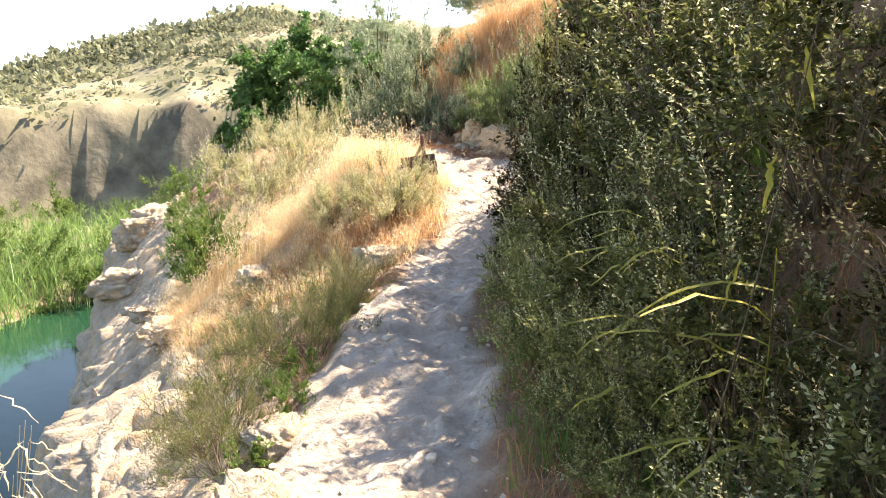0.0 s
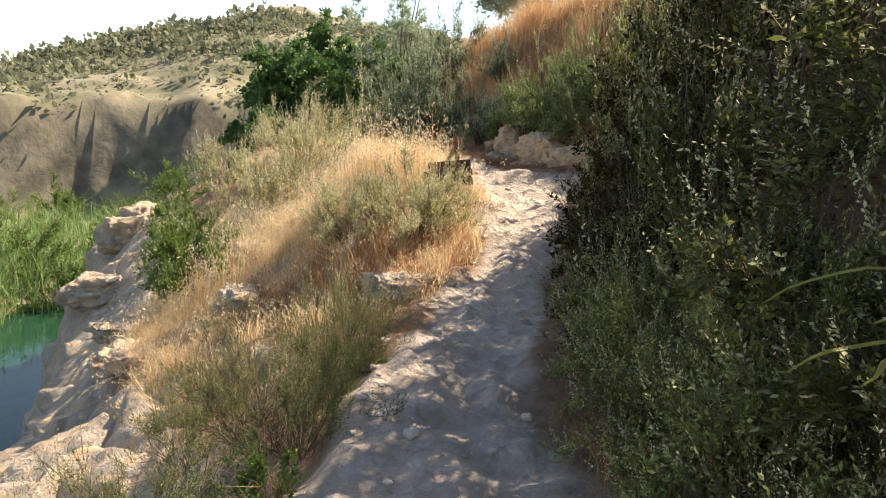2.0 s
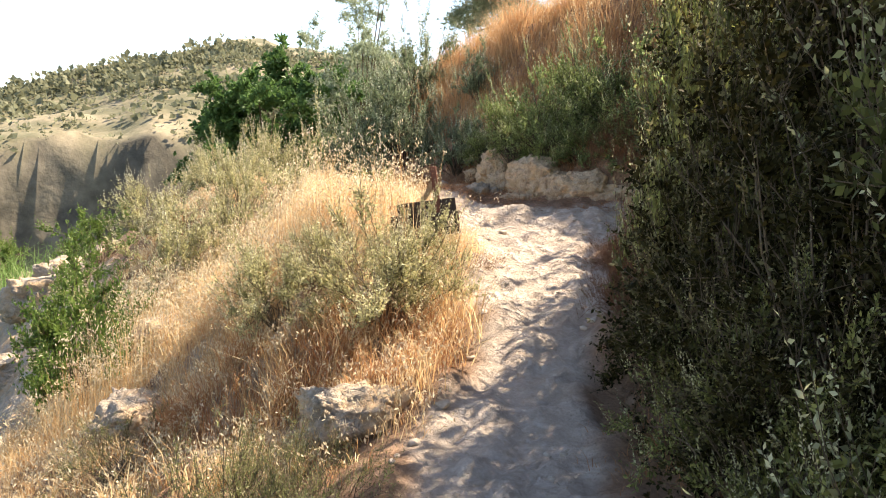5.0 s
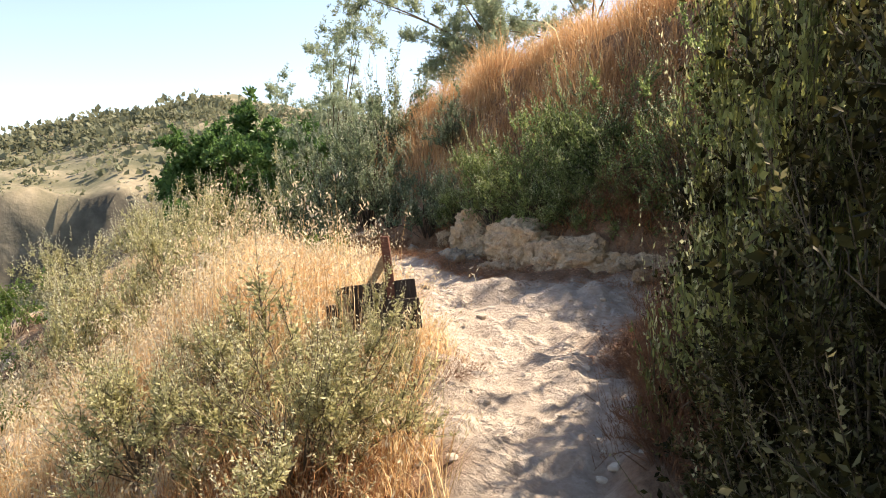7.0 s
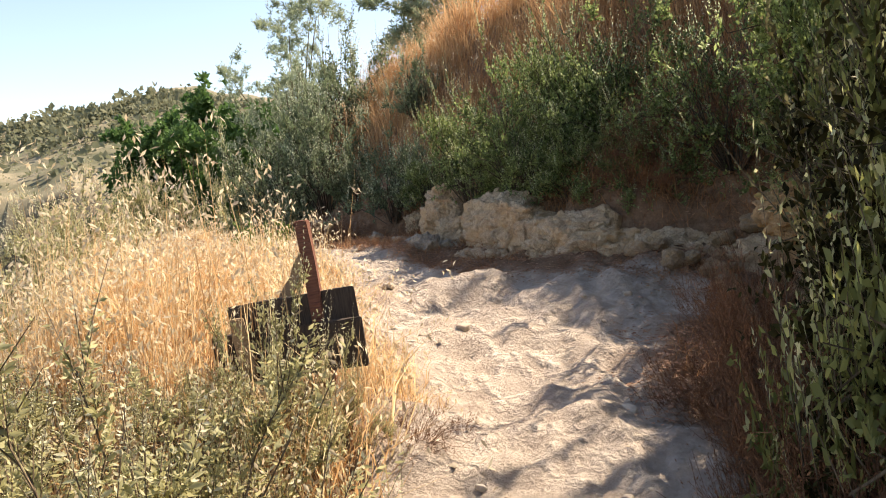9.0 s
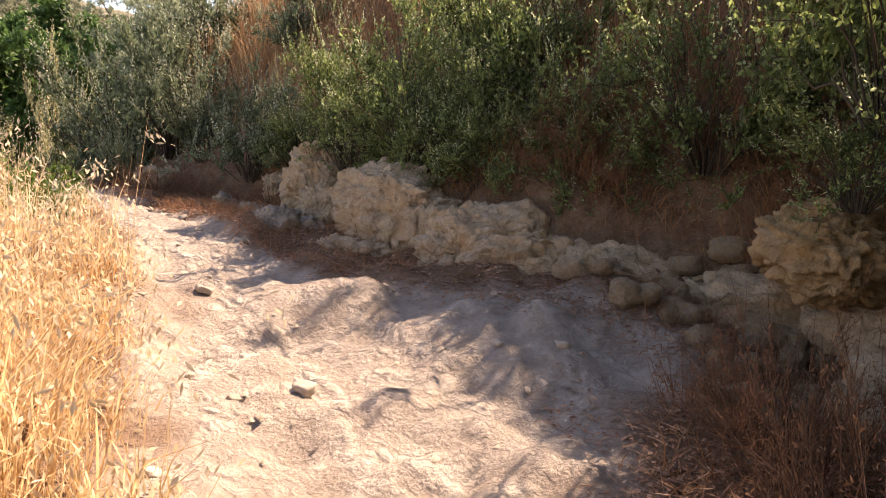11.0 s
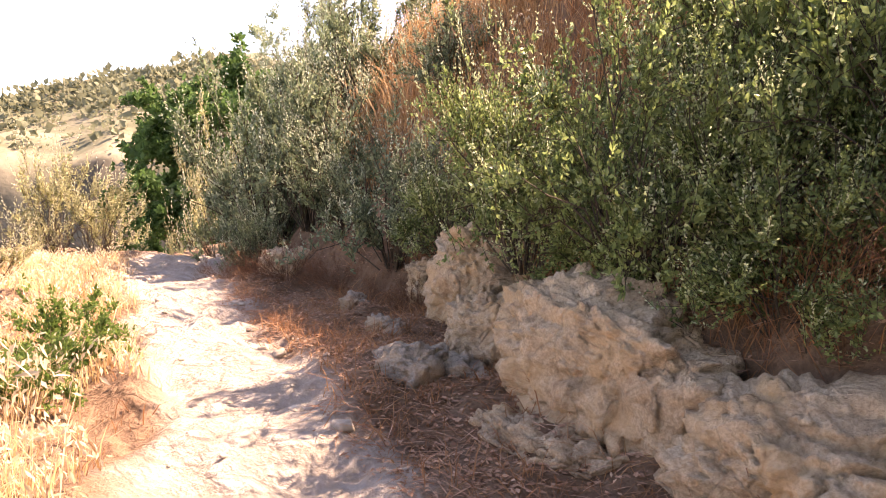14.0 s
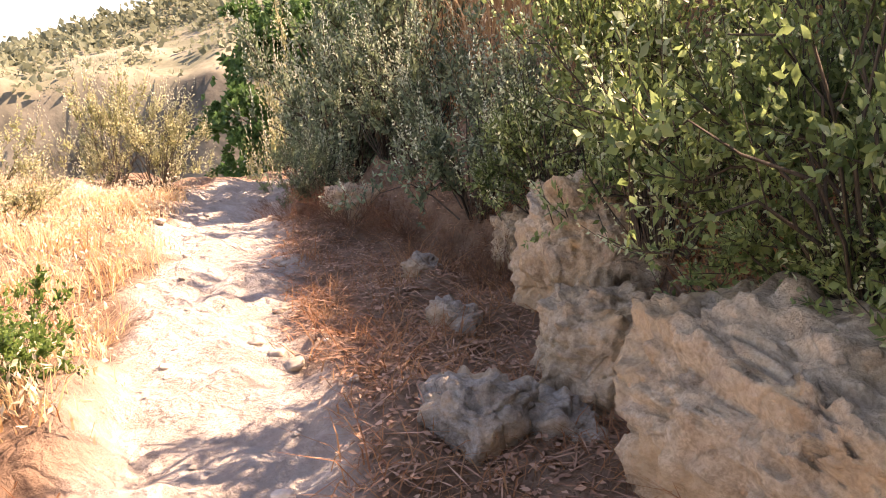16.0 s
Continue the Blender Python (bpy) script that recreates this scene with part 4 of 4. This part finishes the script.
for i, (x, y, sx, sy, sz) in enumerate([(-0.80, 9.25, 0.44, 0.30, 0.20), (-1.05, 4.1, 0.2, 0.3, 0.12), (-0.95, 3.2, 0.22, 0.25, 0.1), (0.38, 16.15, 0.2, 0.18, 0.11), (0.62, 16.2, 0.15, 0.16, 0.09), (-3.75, 20.1, 0.42, 0.3, 0.14), (0.2, 17.1, 0.12, 0.1, 0.07), (-0.1, 17.9, 0.09, 0.12, 0.06)]):
    rock("trail_stone", x, y, (sx, sy, sz), 161 + i, "low pale limestone slab bedded in the trail", MAT_PALE, sink=0.60 if y > 12 and sx > 0.28 else 0.40, group="stones in the trail")
RUBBLE = [boulder_mesh("rubble", 230 + k, (1.0, 0.8, 0.6), MAT_ROCK, 4) for k in range(5)]
g = np.random.default_rng(38)
for k in range(46):
    y = g.uniform(12.2, 14.3)
    x = float(np.interp(y, [12.2, 13.2, 14.3], [2.35, 2.15, 1.9])) + g.uniform(0, 1.0)
    s = g.uniform(0.05, 0.14)
    ob = new("rubble_block", RUBBLE[k % 5])
    ob.matrix_world = pose(x, y, gz(x, y) + s * 0.25, g.uniform(-20, 20), g.uniform(-20, 20), g.uniform(0, 360)) @ Matrix.Diagonal((s, s * g.uniform(0.7, 1.2), s, 1))
    tagged(ob, "broken tan limestone block in the rubble below the ledge", "rock", "rubble blocks")
STONES = [boulder_mesh("stone", 190 + k, (1.0, 0.8, 0.5), MAT_STONE, 3) for k in range(5)]
g = np.random.default_rng(33)
for k in range(110):
    y = g.uniform(2.2, 21)
    x = float(path_mid(y)) + float(path_half(y)) * g.choice([-1, 1]) * g.uniform(0.35, 1.35)
    s = g.uniform(0.015, 0.055) * g.uniform(0.6, 1.3)
    ob = new("small_stone", STONES[k % 5])
    ob.matrix_world = pose(x, y, gz(x, y) + s * 0.12, g.uniform(-15, 15), g.uniform(-15, 15), g.uniform(0, 360)) @ Matrix.Diagonal((s, s, s, 1))
    tagged(ob, "small pale limestone stone lying on the dusty trail", "stone", "small stones on the trail")
rock("shore_rock", -18.0, 20.4, (1.2, 1.0, 1.6), 182, "pale limestone outcrop standing in the pond", MAT_PALE, -4.7, group="shore rocks")


# ---- limestone cliff above the pond ----
def cliff():
    ny, nv = 420, 150
    y = np.linspace(1.0, 25.0, ny)[:, None]
    v = np.linspace(0, 1, nv)[None]
    ex, ez = edge(y), edge_z(y)
    top = v < 0.3
    k = np.clip((v - 0.3) / 0.7, 0, 1)
    x = np.where(top, ex + 1.9 * (1 - v / 0.3), ex - 0.25 - k * (ez - WATER) * 0.36)
    z = np.where(top, 0.0, ez - k * (ez - WATER + 0.7))
    x, z, y = np.broadcast_arrays(x, z, y)
    z = np.where(top, land(x, y) - 0.12 + 0.18 * smooth(0, 0.3, v), z).copy()
    g = np.random.default_rng(12)
    cells = np.stack([g.uniform(0, 1, 260), g.uniform(0, 1, 260)], 1) * [24.0, 6.5]
    lift = g.uniform(-1, 1, 260)
    p = np.stack([y + 0.5 * fbm(y * 0.8, v * 4, 0, 3, 3), v * 6.5 + 0.5 * fbm(y * 0.8, v * 4, 0, 3, 4)], -1).reshape(-1, 2)
    p[:, 0] -= 1.0
    dist = np.sqrt(((p[:, None, :] - cells[None]) ** 2).sum(-1))
    two = np.argpartition(dist, 1, axis=1)[:, :2]
    d1 = np.take_along_axis(dist, two, 1)
    gap = np.abs(d1[:, 1] - d1[:, 0]).reshape(x.shape)
    first = np.take_along_axis(two, d1.argmin(1)[:, None], 1)[:, 0]
    block = lift[first].reshape(x.shape)
    rough = 0.16 * block * smooth(0.0, 0.4, gap) - 0.10 * smooth(0.10, 0.0, gap)
    rough = rough + 0.42 * fbm(y * 0.42, z * 0.5, x * 0.4, 3, 8) + 0.10 * np.abs(fbm(y * 2.2, z * 2.2, x * 2.2, 3, 9)) + 0.03 * fbm(y * 7, z * 7, x * 7, 3, 10)
    # level beds stand out as ledges
    rough = rough + 0.05 * smooth(-0.2, 0.2, np.sin(z * 4.0 + 1.5 * fbm(y * 0.5, z * 0.5, 0, 2, 11)))
    face = smooth(0.12, 0.4, v)
    x = x - rough * (0.25 + 0.75 * face) * np.where(top, 0.3, 1)
    z = z + rough * (1 - 0.75 * face) * 0.8 * smooth(0, 0.08, v)
    verts = np.stack([x, y, z], -1).reshape(-1, 3)
    i = (np.arange(ny - 1)[:, None] * nv + np.arange(nv - 1)[None]).ravel()
    me = mesh_of("limestone_cliff", verts, np.stack([i, i + nv, i + nv + 1, i + 1], 1), MAT_PALE)
    smooth_shade(me)
    tagged(new("limestone_cliff", me), "rugged pale grey limestone cliff dropping into the pond", "cliff", kind="structure")


cliff()


# ---- broken wooden sign ----
def plank(length, height, depth, seed):
    bm = bmesh.new()
    bmesh.ops.create_cube(bm, size=1.0)
    bmesh.ops.scale(bm, vec=(length, depth, height), verts=bm.verts)
    bmesh.ops.subdivide_edges(bm, edges=[e for e in bm.edges if abs((e.verts[0].co - e.verts[1].co).x) > length * 0.5], cuts=5)
    g = random.Random(seed)
    for v in bm.verts:
        v.co += Vector((g.uniform(-1, 1) * 0.004, g.uniform(-1, 1) * 0.002, g.uniform(-1, 1) * 0.004))
    bmesh.ops.bevel(bm, geom=[e for e in bm.edges if e.calc_face_angle(0) > 0.8], offset=0.004, segments=2, affect="EDGES")
    return bm


def sign():
    ob = new("broken_sign")
    ob.location = (-0.3, 11.6, gz(-0.3, 11.6))
    z0 = ob.location.z

    def add(name, length, height, depth, centre, roll, yaw, mat, label, seed, pitch=0):
        p = part(name, plank(length, height, depth, seed), mat, ob, label)
        p.matrix_basis = pose(centre[0] + 0.3, centre[1] - 11.6, centre[2] - z0, pitch, 0, 0) @ pose(0, 0, 0, 0, 0, yaw) @ pose(0, 0, 0, 0, roll, 0)
        return p

    add("board", 0.64, 0.205, 0.028, (-0.415, 11.575, 0.955), -6, -8, MAT_BOARD, "dark weathered lower sign board", 1)
    add("board", 0.56, 0.19, 0.028, (-0.40, 11.655, 1.08), -8, -10, MAT_BOARD, "dark weathered upper sign board", 2)
    add("post", 1.0, 0.055, 0.055, (-0.285, 11.64, 1.00), 83, -8, MAT_POST, "reddish brown wooden post leaning over", 3)
    add("post", 0.55, 0.06, 0.05, (-0.565, 11.62, 0.80), 100, -8, MAT_BOARD, "dark wooden post", 4)
    add("stake", 0.24, 0.06, 0.025, (-0.60, 11.545, 0.99), 78, -8, MAT_TAN, "pale split stake on the board", 5)
    add("brace", 0.26, 0.05, 0.03, (-0.40, 11.72, 1.24), -62, -8, MAT_TAN, "pale broken brace", 6)
    tagged(ob, "broken dark wooden sign leaning among dry grass beside the trail", "sign")


MAT_BOARD = wood_material("dark_board", (0.035, 0.025, 0.02), (0.10, 0.075, 0.06))
MAT_POST = wood_material("red_brown_post", (0.13, 0.05, 0.035), (0.27, 0.12, 0.08))
MAT_TAN = wood_material("tan_stake", (0.22, 0.15, 0.09), (0.42, 0.31, 0.20))
sign()


# ---- grasses ----
def scatter(n, x0, x1, y0, y1, seed, keep):
    g = np.random.default_rng(seed)
    x, y = g.uniform(x0, x1, n), g.uniform(y0, y1, n)
    k = keep(x, y) > g.uniform(0, 1, n)
    x, y = x[k], y[k]
    return np.stack([x, y, ground(x, y) - 0.02], 1), g


def grass(name, label, n, box, seed, keep, height, width, material, lean=0.25, heads=0.0, droop=0.5, even=False, category="grass", tuft=0):
    """Blades over a region; tuft: blades to a clump, which they fan out from."""
    at, g = scatter(n // max(tuft, 1), *box, seed, keep)
    if tuft:
        at = np.repeat(at, tuft, 0)
        at[:, :2] += g.normal(0, 0.05, (len(at), 2))
        at[:, 2] = ground(at[:, 0], at[:, 1]) - 0.02
    m = len(at)
    a = g.uniform(0, 6.283, m)
    ln = np.stack([np.cos(a), np.sin(a), np.zeros(m)], 1) * g.uniform(0.1, 1.6, m)[:, None] * lean
    if tuft:
        ln += np.repeat(g.normal(0, 0.35 * lean, (m // tuft, 3)) * [1, 1, 0], tuft, 0)
    patch = np.ones(m) if even else 0.82 + 0.6 * fbm(at[:, 0] * 1.6, at[:, 1] * 1.6, 0, 2, seed)
    hh = g.uniform(0.35, 1.15, m) * height * np.clip(patch, 0.35, 1.4) * (1 if even else 1 - 0.45 * smooth(13.8, 15, at[:, 1]) * (at[:, 0] < path_mid(at[:, 1])))
    v, f, tip = blades(at, ln, hh, g.uniform(0.6, 1.3, m) * width, g, droop)
    ob = tagged(new(name, mesh_of(name, v, f, material)), label, category, kind="stuff")
    if heads > 0:
        k = g.uniform(0, 1, m) < heads
        t0 = np.repeat(tip[k], 6, 0) + g.normal(0, 0.032, (k.sum() * 6, 3))
        d = unit(np.stack([g.normal(0, 0.5, len(t0)), g.normal(0, 0.5, len(t0)), -np.abs(g.normal(0.7, 0.4, len(t0)))], 1))
        v, f = leaves(t0, d, unit(np.cross(d, g.normal(0, 1, (len(t0), 3)))), g.uniform(0.026, 0.044, len(t0)), g.uniform(0.009, 0.015, len(t0)))
        h = put("oat_heads", mesh_of(name + "_heads", v, f, MAT_HUSK), ob, "pale nodding oat husks")
        h["kind"] = "stuff"
    return ob


def left_of_path(x, y, a=0.0, b=0.4):
    return smooth(a, b, path_mid(y) - path_half(y) - x)


def mound_keep(x, y):
    return left_of_path(x, y, -0.08, 0.3) * smooth(1.0, 2.2, x - edge(y)) * np.clip(1.0 + 0.5 * fbm(x * 0.9, y * 0.9, 0, 3, 72), 0.35, 1) * (1 - 0.45 * smooth(14, 15, y)) * smooth(8.5, 9.7, y + 0.3 * fbm(x, y, 0, 2, 7))


grass("golden_grass", "golden dry wild oat grass on the sunny mound", 150000, (-5.6, 0.2, 7.8, 21.0), 71, mound_keep, 0.40, 0.0065, MAT_STRAW, 0.75, 0.17, tuft=14)
grass("straw_tuft", "dry straw tuft at the trail edge beside the broken sign", 1500, (-0.35, 0.35, 11.7, 12.45), 101, lambda x, y: smooth(0.34, 0.1, np.hypot(x, y - 12.05)), 0.36, 0.005, MAT_STRAW, 0.7, 0.1, tuft=10)
grass("orange_grass", "orange-brown dry grass matted below the silvery bush", 14000, (-2.6, 0.2, 8.6, 10.6), 103, lambda x, y: left_of_path(x, y, 0.0, 0.3) * smooth(9.3, 9.7, y) * np.clip(0.7 + fbm(x * 1.5, y * 1.5, 0, 2, 104), 0, 1), 0.30, 0.005, MAT_RUST, 0.8, tuft=12)
grass("tall_oats", "tall pale wild oats nodding along the mound", 20000, (-4.8, -0.1, 11.2, 15.2), 77, lambda x, y: left_of_path(x, y, 0.0, 0.4) * np.clip(0.4 + fbm(x * 1.4, y * 1.4, 0, 2, 78), 0, 1), 0.82, 0.004, MAT_STRAW, 0.22, 0.5, 0.35)
grass("bank_grass", "rust-gold dry oat grass covering the steep bank", 95000, (-1.0, 7.0, 14.0, 28), 73, lambda x, y: smooth(0.2, 1.0, x - toe(y)), 0.72, 0.009, MAT_BANK, 0.55, 0.06, tuft=12)
grass("bank_top_grass", "tall golden oats along the top of the bank", 20000, (0.5, 9.0, 18.5, 29), 74, lambda x, y: smooth(2.0, 3.2, x - toe(y)), 0.80, 0.009, MAT_STRAW, 0.3, 0.25)
grass("rusty_grass", "rust-brown dead grass fringing the trail", 30000, (-3.6, 2.6, 1.5, 22.0), 75,
      lambda x, y: (smooth(0.0, 0.25, np.abs(x - path_mid(y)) - path_half(y) * 1.02) * smooth(1.4, 0.2, np.abs(x - path_mid(y)) - path_half(y))) * np.clip(0.45 + 0.8 * fbm(x, y, 0, 3, 76), 0, 1) * (1 - 0.75 * smooth(12, 13, y) * (x > path_mid(y))), 0.22, 0.005, MAT_RUST, 0.9, 0.0, tuft=10)
grass("green_grass", "fresh yellow-green grass under the saltbush", 16000, (0.25, 2.4, 1.2, 5.2), 79, lambda x, y: smooth(0.3, 0.6, x) * np.clip(0.4 + fbm(x * 2, y * 2, 0, 2, 80), 0, 1), 0.38, 0.006, MAT_FRESH, 0.6, tuft=8)
grass("brown_grass", "brown dead grass matted under the saltbush", 14000, (0.2, 2.4, 1.2, 9.5), 88, lambda x, y: smooth(0.15, 0.4, x - path_mid(y) - path_half(y) + 0.15) * np.clip(0.4 + fbm(x * 2, y * 2, 0, 2, 89), 0, 1), 0.28, 0.005, MAT_RUST, 0.9, tuft=8)
grass("slope_grass", "dry straw grass on the rocky slope above the pond", 16000, (-5.0, -0.8, 2.5, 12.0), 82, lambda x, y: left_of_path(x, y, 0.1, 0.5) * smooth(0.8, 1.6, x - edge(y)) * np.clip(0.1 + fbm(x * 1.6, y * 1.6, 0, 2, 83), 0, 1), 0.2, 0.005, MAT_STRAW, 0.7)
grass("hollow_grass", "matted brown dry grass in the hollow behind the ledge", 60000, (0.3, 4.6, 10.8, 18.5), 85, lambda x, y: smooth(0.0, 0.35, x - ledge(y)) * smooth(1.7, 1.0, x - toe(y)), 0.32, 0.005, MAT_RUST, 1.3, tuft=8)
grass("flattened_straw", "flattened reddish dead straw below the ledge", 30000, (-1.6, 3.0, 11.8, 20.5), 86, lambda x, y: smooth(0.95, 1.3, (x - path_mid(y)) / path_half(y)) * smooth(0.0, -0.5, x - toe(y)), 0.13, 0.005, MAT_RUST, 2.0, tuft=6)
grass("hilltop_grass", "dry straw grass over the top of the bank", 14000, (2.0, 24.0, -6.0, 32.0), 87, lambda x, y: smooth(1.2, 2.2, x - toe(y)), 0.8, 0.03, MAT_STRAW, 0.6)


def reed_keep(x, y):
    r, b = np.hypot(x, y - 2), np.degrees(np.arctan2(-x, y - 2))
    return smooth(27.2, 29.5, r + 2.0 * vnoise(b * 0.2, 0, 0, 3)) * smooth(53, 46, r) * smooth(14, 20, b) * (land(x, y) < -4.6) * (0.35 + 0.65 * smooth(36, 29, r))


grass("reeds", "dense bright green reeds along the pond shore", 52000, (-48, -6, 12, 52), 91, reed_keep, 2.5, 0.045, MAT_REED, 0.7, 0.0, 0.8, True, "reeds")


# ---- straw and leaf litter ----
def litter():
    at, g = scatter(95000, -1.8, 3.4, 11.6, 20.5, 95, lambda x, y: smooth(0.7, 1.1, (x - path_mid(y)) / path_half(y) + 0.3 * fbm(x * 2, y * 2, 0, 2, 96)) * smooth(0.4, -0.2, x - toe(y)))
    n = len(at)
    a = g.uniform(0, 6.283, n)
    d = np.stack([np.cos(a), np.sin(a), g.normal(0, 0.15, n)], 1)
    side = unit(np.stack([-np.sin(a), np.cos(a), g.normal(0, 0.4, n)], 1))
    long = g.uniform(0, 1, n) < 0.35
    v, f = leaves(at + [0, 0, 0.026], unit(d), side, np.where(long, g.uniform(0.06, 0.2, n), g.uniform(0.015, 0.04, n)), np.where(long, 0.0055, g.uniform(0.010, 0.022, n)))
    tagged(new("leaf_litter", mesh_of("leaf_litter", v, f, MAT_LITTER)), "brown straw and leaf litter below the ledge", "litter", kind="stuff")
    at, g = scatter(5000, -1.6, 1.8, 1.5, 21.0, 97, lambda x, y: smooth(1.3, 0.6, np.abs(x - path_mid(y)) / path_half(y)) * np.clip(0.3 + fbm(x * 2, y * 2, 0, 2, 98), 0, 1))
    n = len(at)
    base = np.array([(1, 0, 0), (-0.5, 0.87, 0), (-0.5, -0.87, 0), (0.1, 0.05, 0.75)])
    s = g.uniform(0.005, 0.022, n) * g.uniform(0.5, 1.3, n)
    a = g.uniform(0, 6.283, n)
    R = np.stack([np.stack([np.cos(a), -np.sin(a), 0 * a], 1), np.stack([np.sin(a), np.cos(a), 0 * a], 1), np.stack([0 * a, 0 * a, 1 + 0 * a], 1)], 1)
    v = np.einsum("nij,kj->nki", R, base) * s[:, None, None] * g.uniform(0.7, 1.3, (n, 4, 1)) + (at + [0, 0, 0.022])[:, None]
    b = np.arange(n) * 4
    f = np.concatenate([np.stack([b + i, b + j, b + 3], 1) for i, j in ((0, 1), (1, 2), (2, 0))])
    tagged(new("gravel", mesh_of("gravel", v.reshape(-1, 3), f, MAT_STONE)), "loose pale limestone chips on the trail", "gravel", kind="stuff")


litter()


# ---- scrub on the far hill ----
def hill_scrub():
    g = np.random.default_rng(99)
    n = 7000
    b, r = g.uniform(-12, 62, n), g.uniform(55.6, 88, n)
    x, y = -r * np.sin(np.radians(b)), 2 + r * np.cos(np.radians(b))
    k = (smooth(-0.22, 0.25, fbm(x * 0.10, y * 0.10, 0, 3, 17)) > g.uniform(-0.15, 1, n)) & (land(x, y) > -3)
    c = np.stack([x, y, land(x, y) - 0.4], 1)[k]
    size = (0.5 + 2.3 * g.uniform(0, 1, len(c)) ** 2.2) * g.uniform(0.7, 1.2, len(c))
    c[:, 2] += 0.15 - 0.22 * size
    per = 40
    i = np.repeat(np.arange(len(c)), per)
    d = unit(g.normal(0, 1, (len(i), 3)))
    d[:, 2] = np.abs(d[:, 2])
    p = c[i] + d * size[i][:, None] * g.uniform(0.45, 1.0, len(i))[:, None] * [1.2, 1.2, 0.62]
    al = unit(d + g.normal(0, 0.7, d.shape))
    v, f = leaves(p, al, unit(np.cross(al, g.normal(0, 1, d.shape))), size[i] * g.uniform(0.16, 0.32, len(i)), size[i] * g.uniform(0.14, 0.28, len(i)))
    tagged(new("hill_scrub", mesh_of("hill_scrub", v, f, MAT_SCRUB)), "low grey-green scrub dotting the far dry hillside", "scrub", kind="stuff")


hill_scrub()


# ---- dead canes by the water and cane leaves in the bush ----
def strap(name, start, end, sag, width, material, parent, seed):
    g = np.random.default_rng(seed)
    s = np.linspace(0, 1, 9)[:, None]
    a, b = np.array(start, float), np.array(end, float)
    mid = a + (b - a) * s + np.array([0, 0, 1.0]) * sag * np.sin(s * 3.14159) + g.normal(0, 0.006, (9, 3))
    side = unit(np.cross(b - a, [0, 0, 1.0])) * width * 0.5 * np.clip(np.sin((s * 0.92 + 0.06) * 3.14159), 0.12, 1)
    v = np.concatenate([mid - side, mid + [0, 0, width * 0.2], mid + side])
    i = np.arange(8)
    f = np.concatenate([np.stack([i, i + 1, i + 10, i + 9], 1), np.stack([i + 9, i + 10, i + 19, i + 18], 1)])
    return put(name, mesh_of(name, v, f, material), parent)


g = np.random.default_rng(5)
for k, (x, y, z) in enumerate([(1.25, 2.6, 0.55), (1.15, 3.4, 0.75), (1.2, 4.2, 0.6)]):
    cane = tagged(new("cane"), "yellow-green cane shoot with long drooping leaves in the saltbush", "cane", "cane shoots")
    cane.location = (x, y, gz(x, y))
    stalk = np.array([[[0, 0, 0], [0, 0, 0.4], [0.02, 0, 0.8], [0.03, 0.02, 1.2]]], float)
    put("stalk", mesh_of("stalk", *tubes(stalk, [0.008], [0.003]), MAT_CANE), cane)
    for j in range(7):
        h = g.uniform(0.35, 1.2)
        strap("leaf", (0.02, 0, h), (-g.uniform(0.25, 0.6), g.uniform(-0.45, 0.3), h + g.uniform(-0.15, 0.12)), 0.08, 0.03, MAT_CANE, cane, 10 * k + j)
for k, (x, y) in enumerate([(-2.5, 3.0), (-2.55, 3.3), (-2.4, 2.75)]):
    cane = tagged(new("dead_cane"), "bleached dead cane leaning over the pond", "cane", "dead canes")
    z = gz(x, y)
    cane.location = (x, y, z)
    for j in range(6):
        e = np.array([g.uniform(0.15, 0.7), g.uniform(-0.2, 0.35), g.uniform(0.0, 0.55) - z])
        s = np.linspace(0, 1, 6)[:, None]
        put("stalk", mesh_of("stalk", *tubes((e * s + np.array([0, 0, 0.06]) * np.sin(s * 3.1))[None], [0.004], [0.002]), MAT_HUSK), cane)
        for q in (0.86, 0.92, 0.97):
            strap("dry_leaf", e * q, e * q + [g.uniform(-0.05, 0.25), g.uniform(-0.15, 0.15), -g.uniform(0.1, 0.28)], 0.03, 0.012, MAT_HUSK, cane, 50 + 10 * k + j)

stalk = tagged(new("dead_stalk"), "long bleached dead stalk leaning out of the saltbush", "stalk")
stalk.location = (0.62, 2.05, gz(0.62, 2.05))
s = np.linspace(0, 1, 9)[:, None]
put("stem", mesh_of("stem", *tubes((np.array([0.36, -0.28, 2.35]) * s + np.array([0.05, 0, 0.0]) * np.sin(s * 3.1))[None], [0.005], [0.002]), MAT_BARK), stalk)
for k in range(5):
    strap("dry_leaf", np.array([0.36, -0.28, 2.35]) * (0.4 + 0.12 * k), np.array([0.36, -0.28, 2.35]) * (0.4 + 0.12 * k) + [-0.14 + 0.05 * k, 0.05, -0.16], 0.02, 0.018, MAT_CANE, stalk, 90 + k)
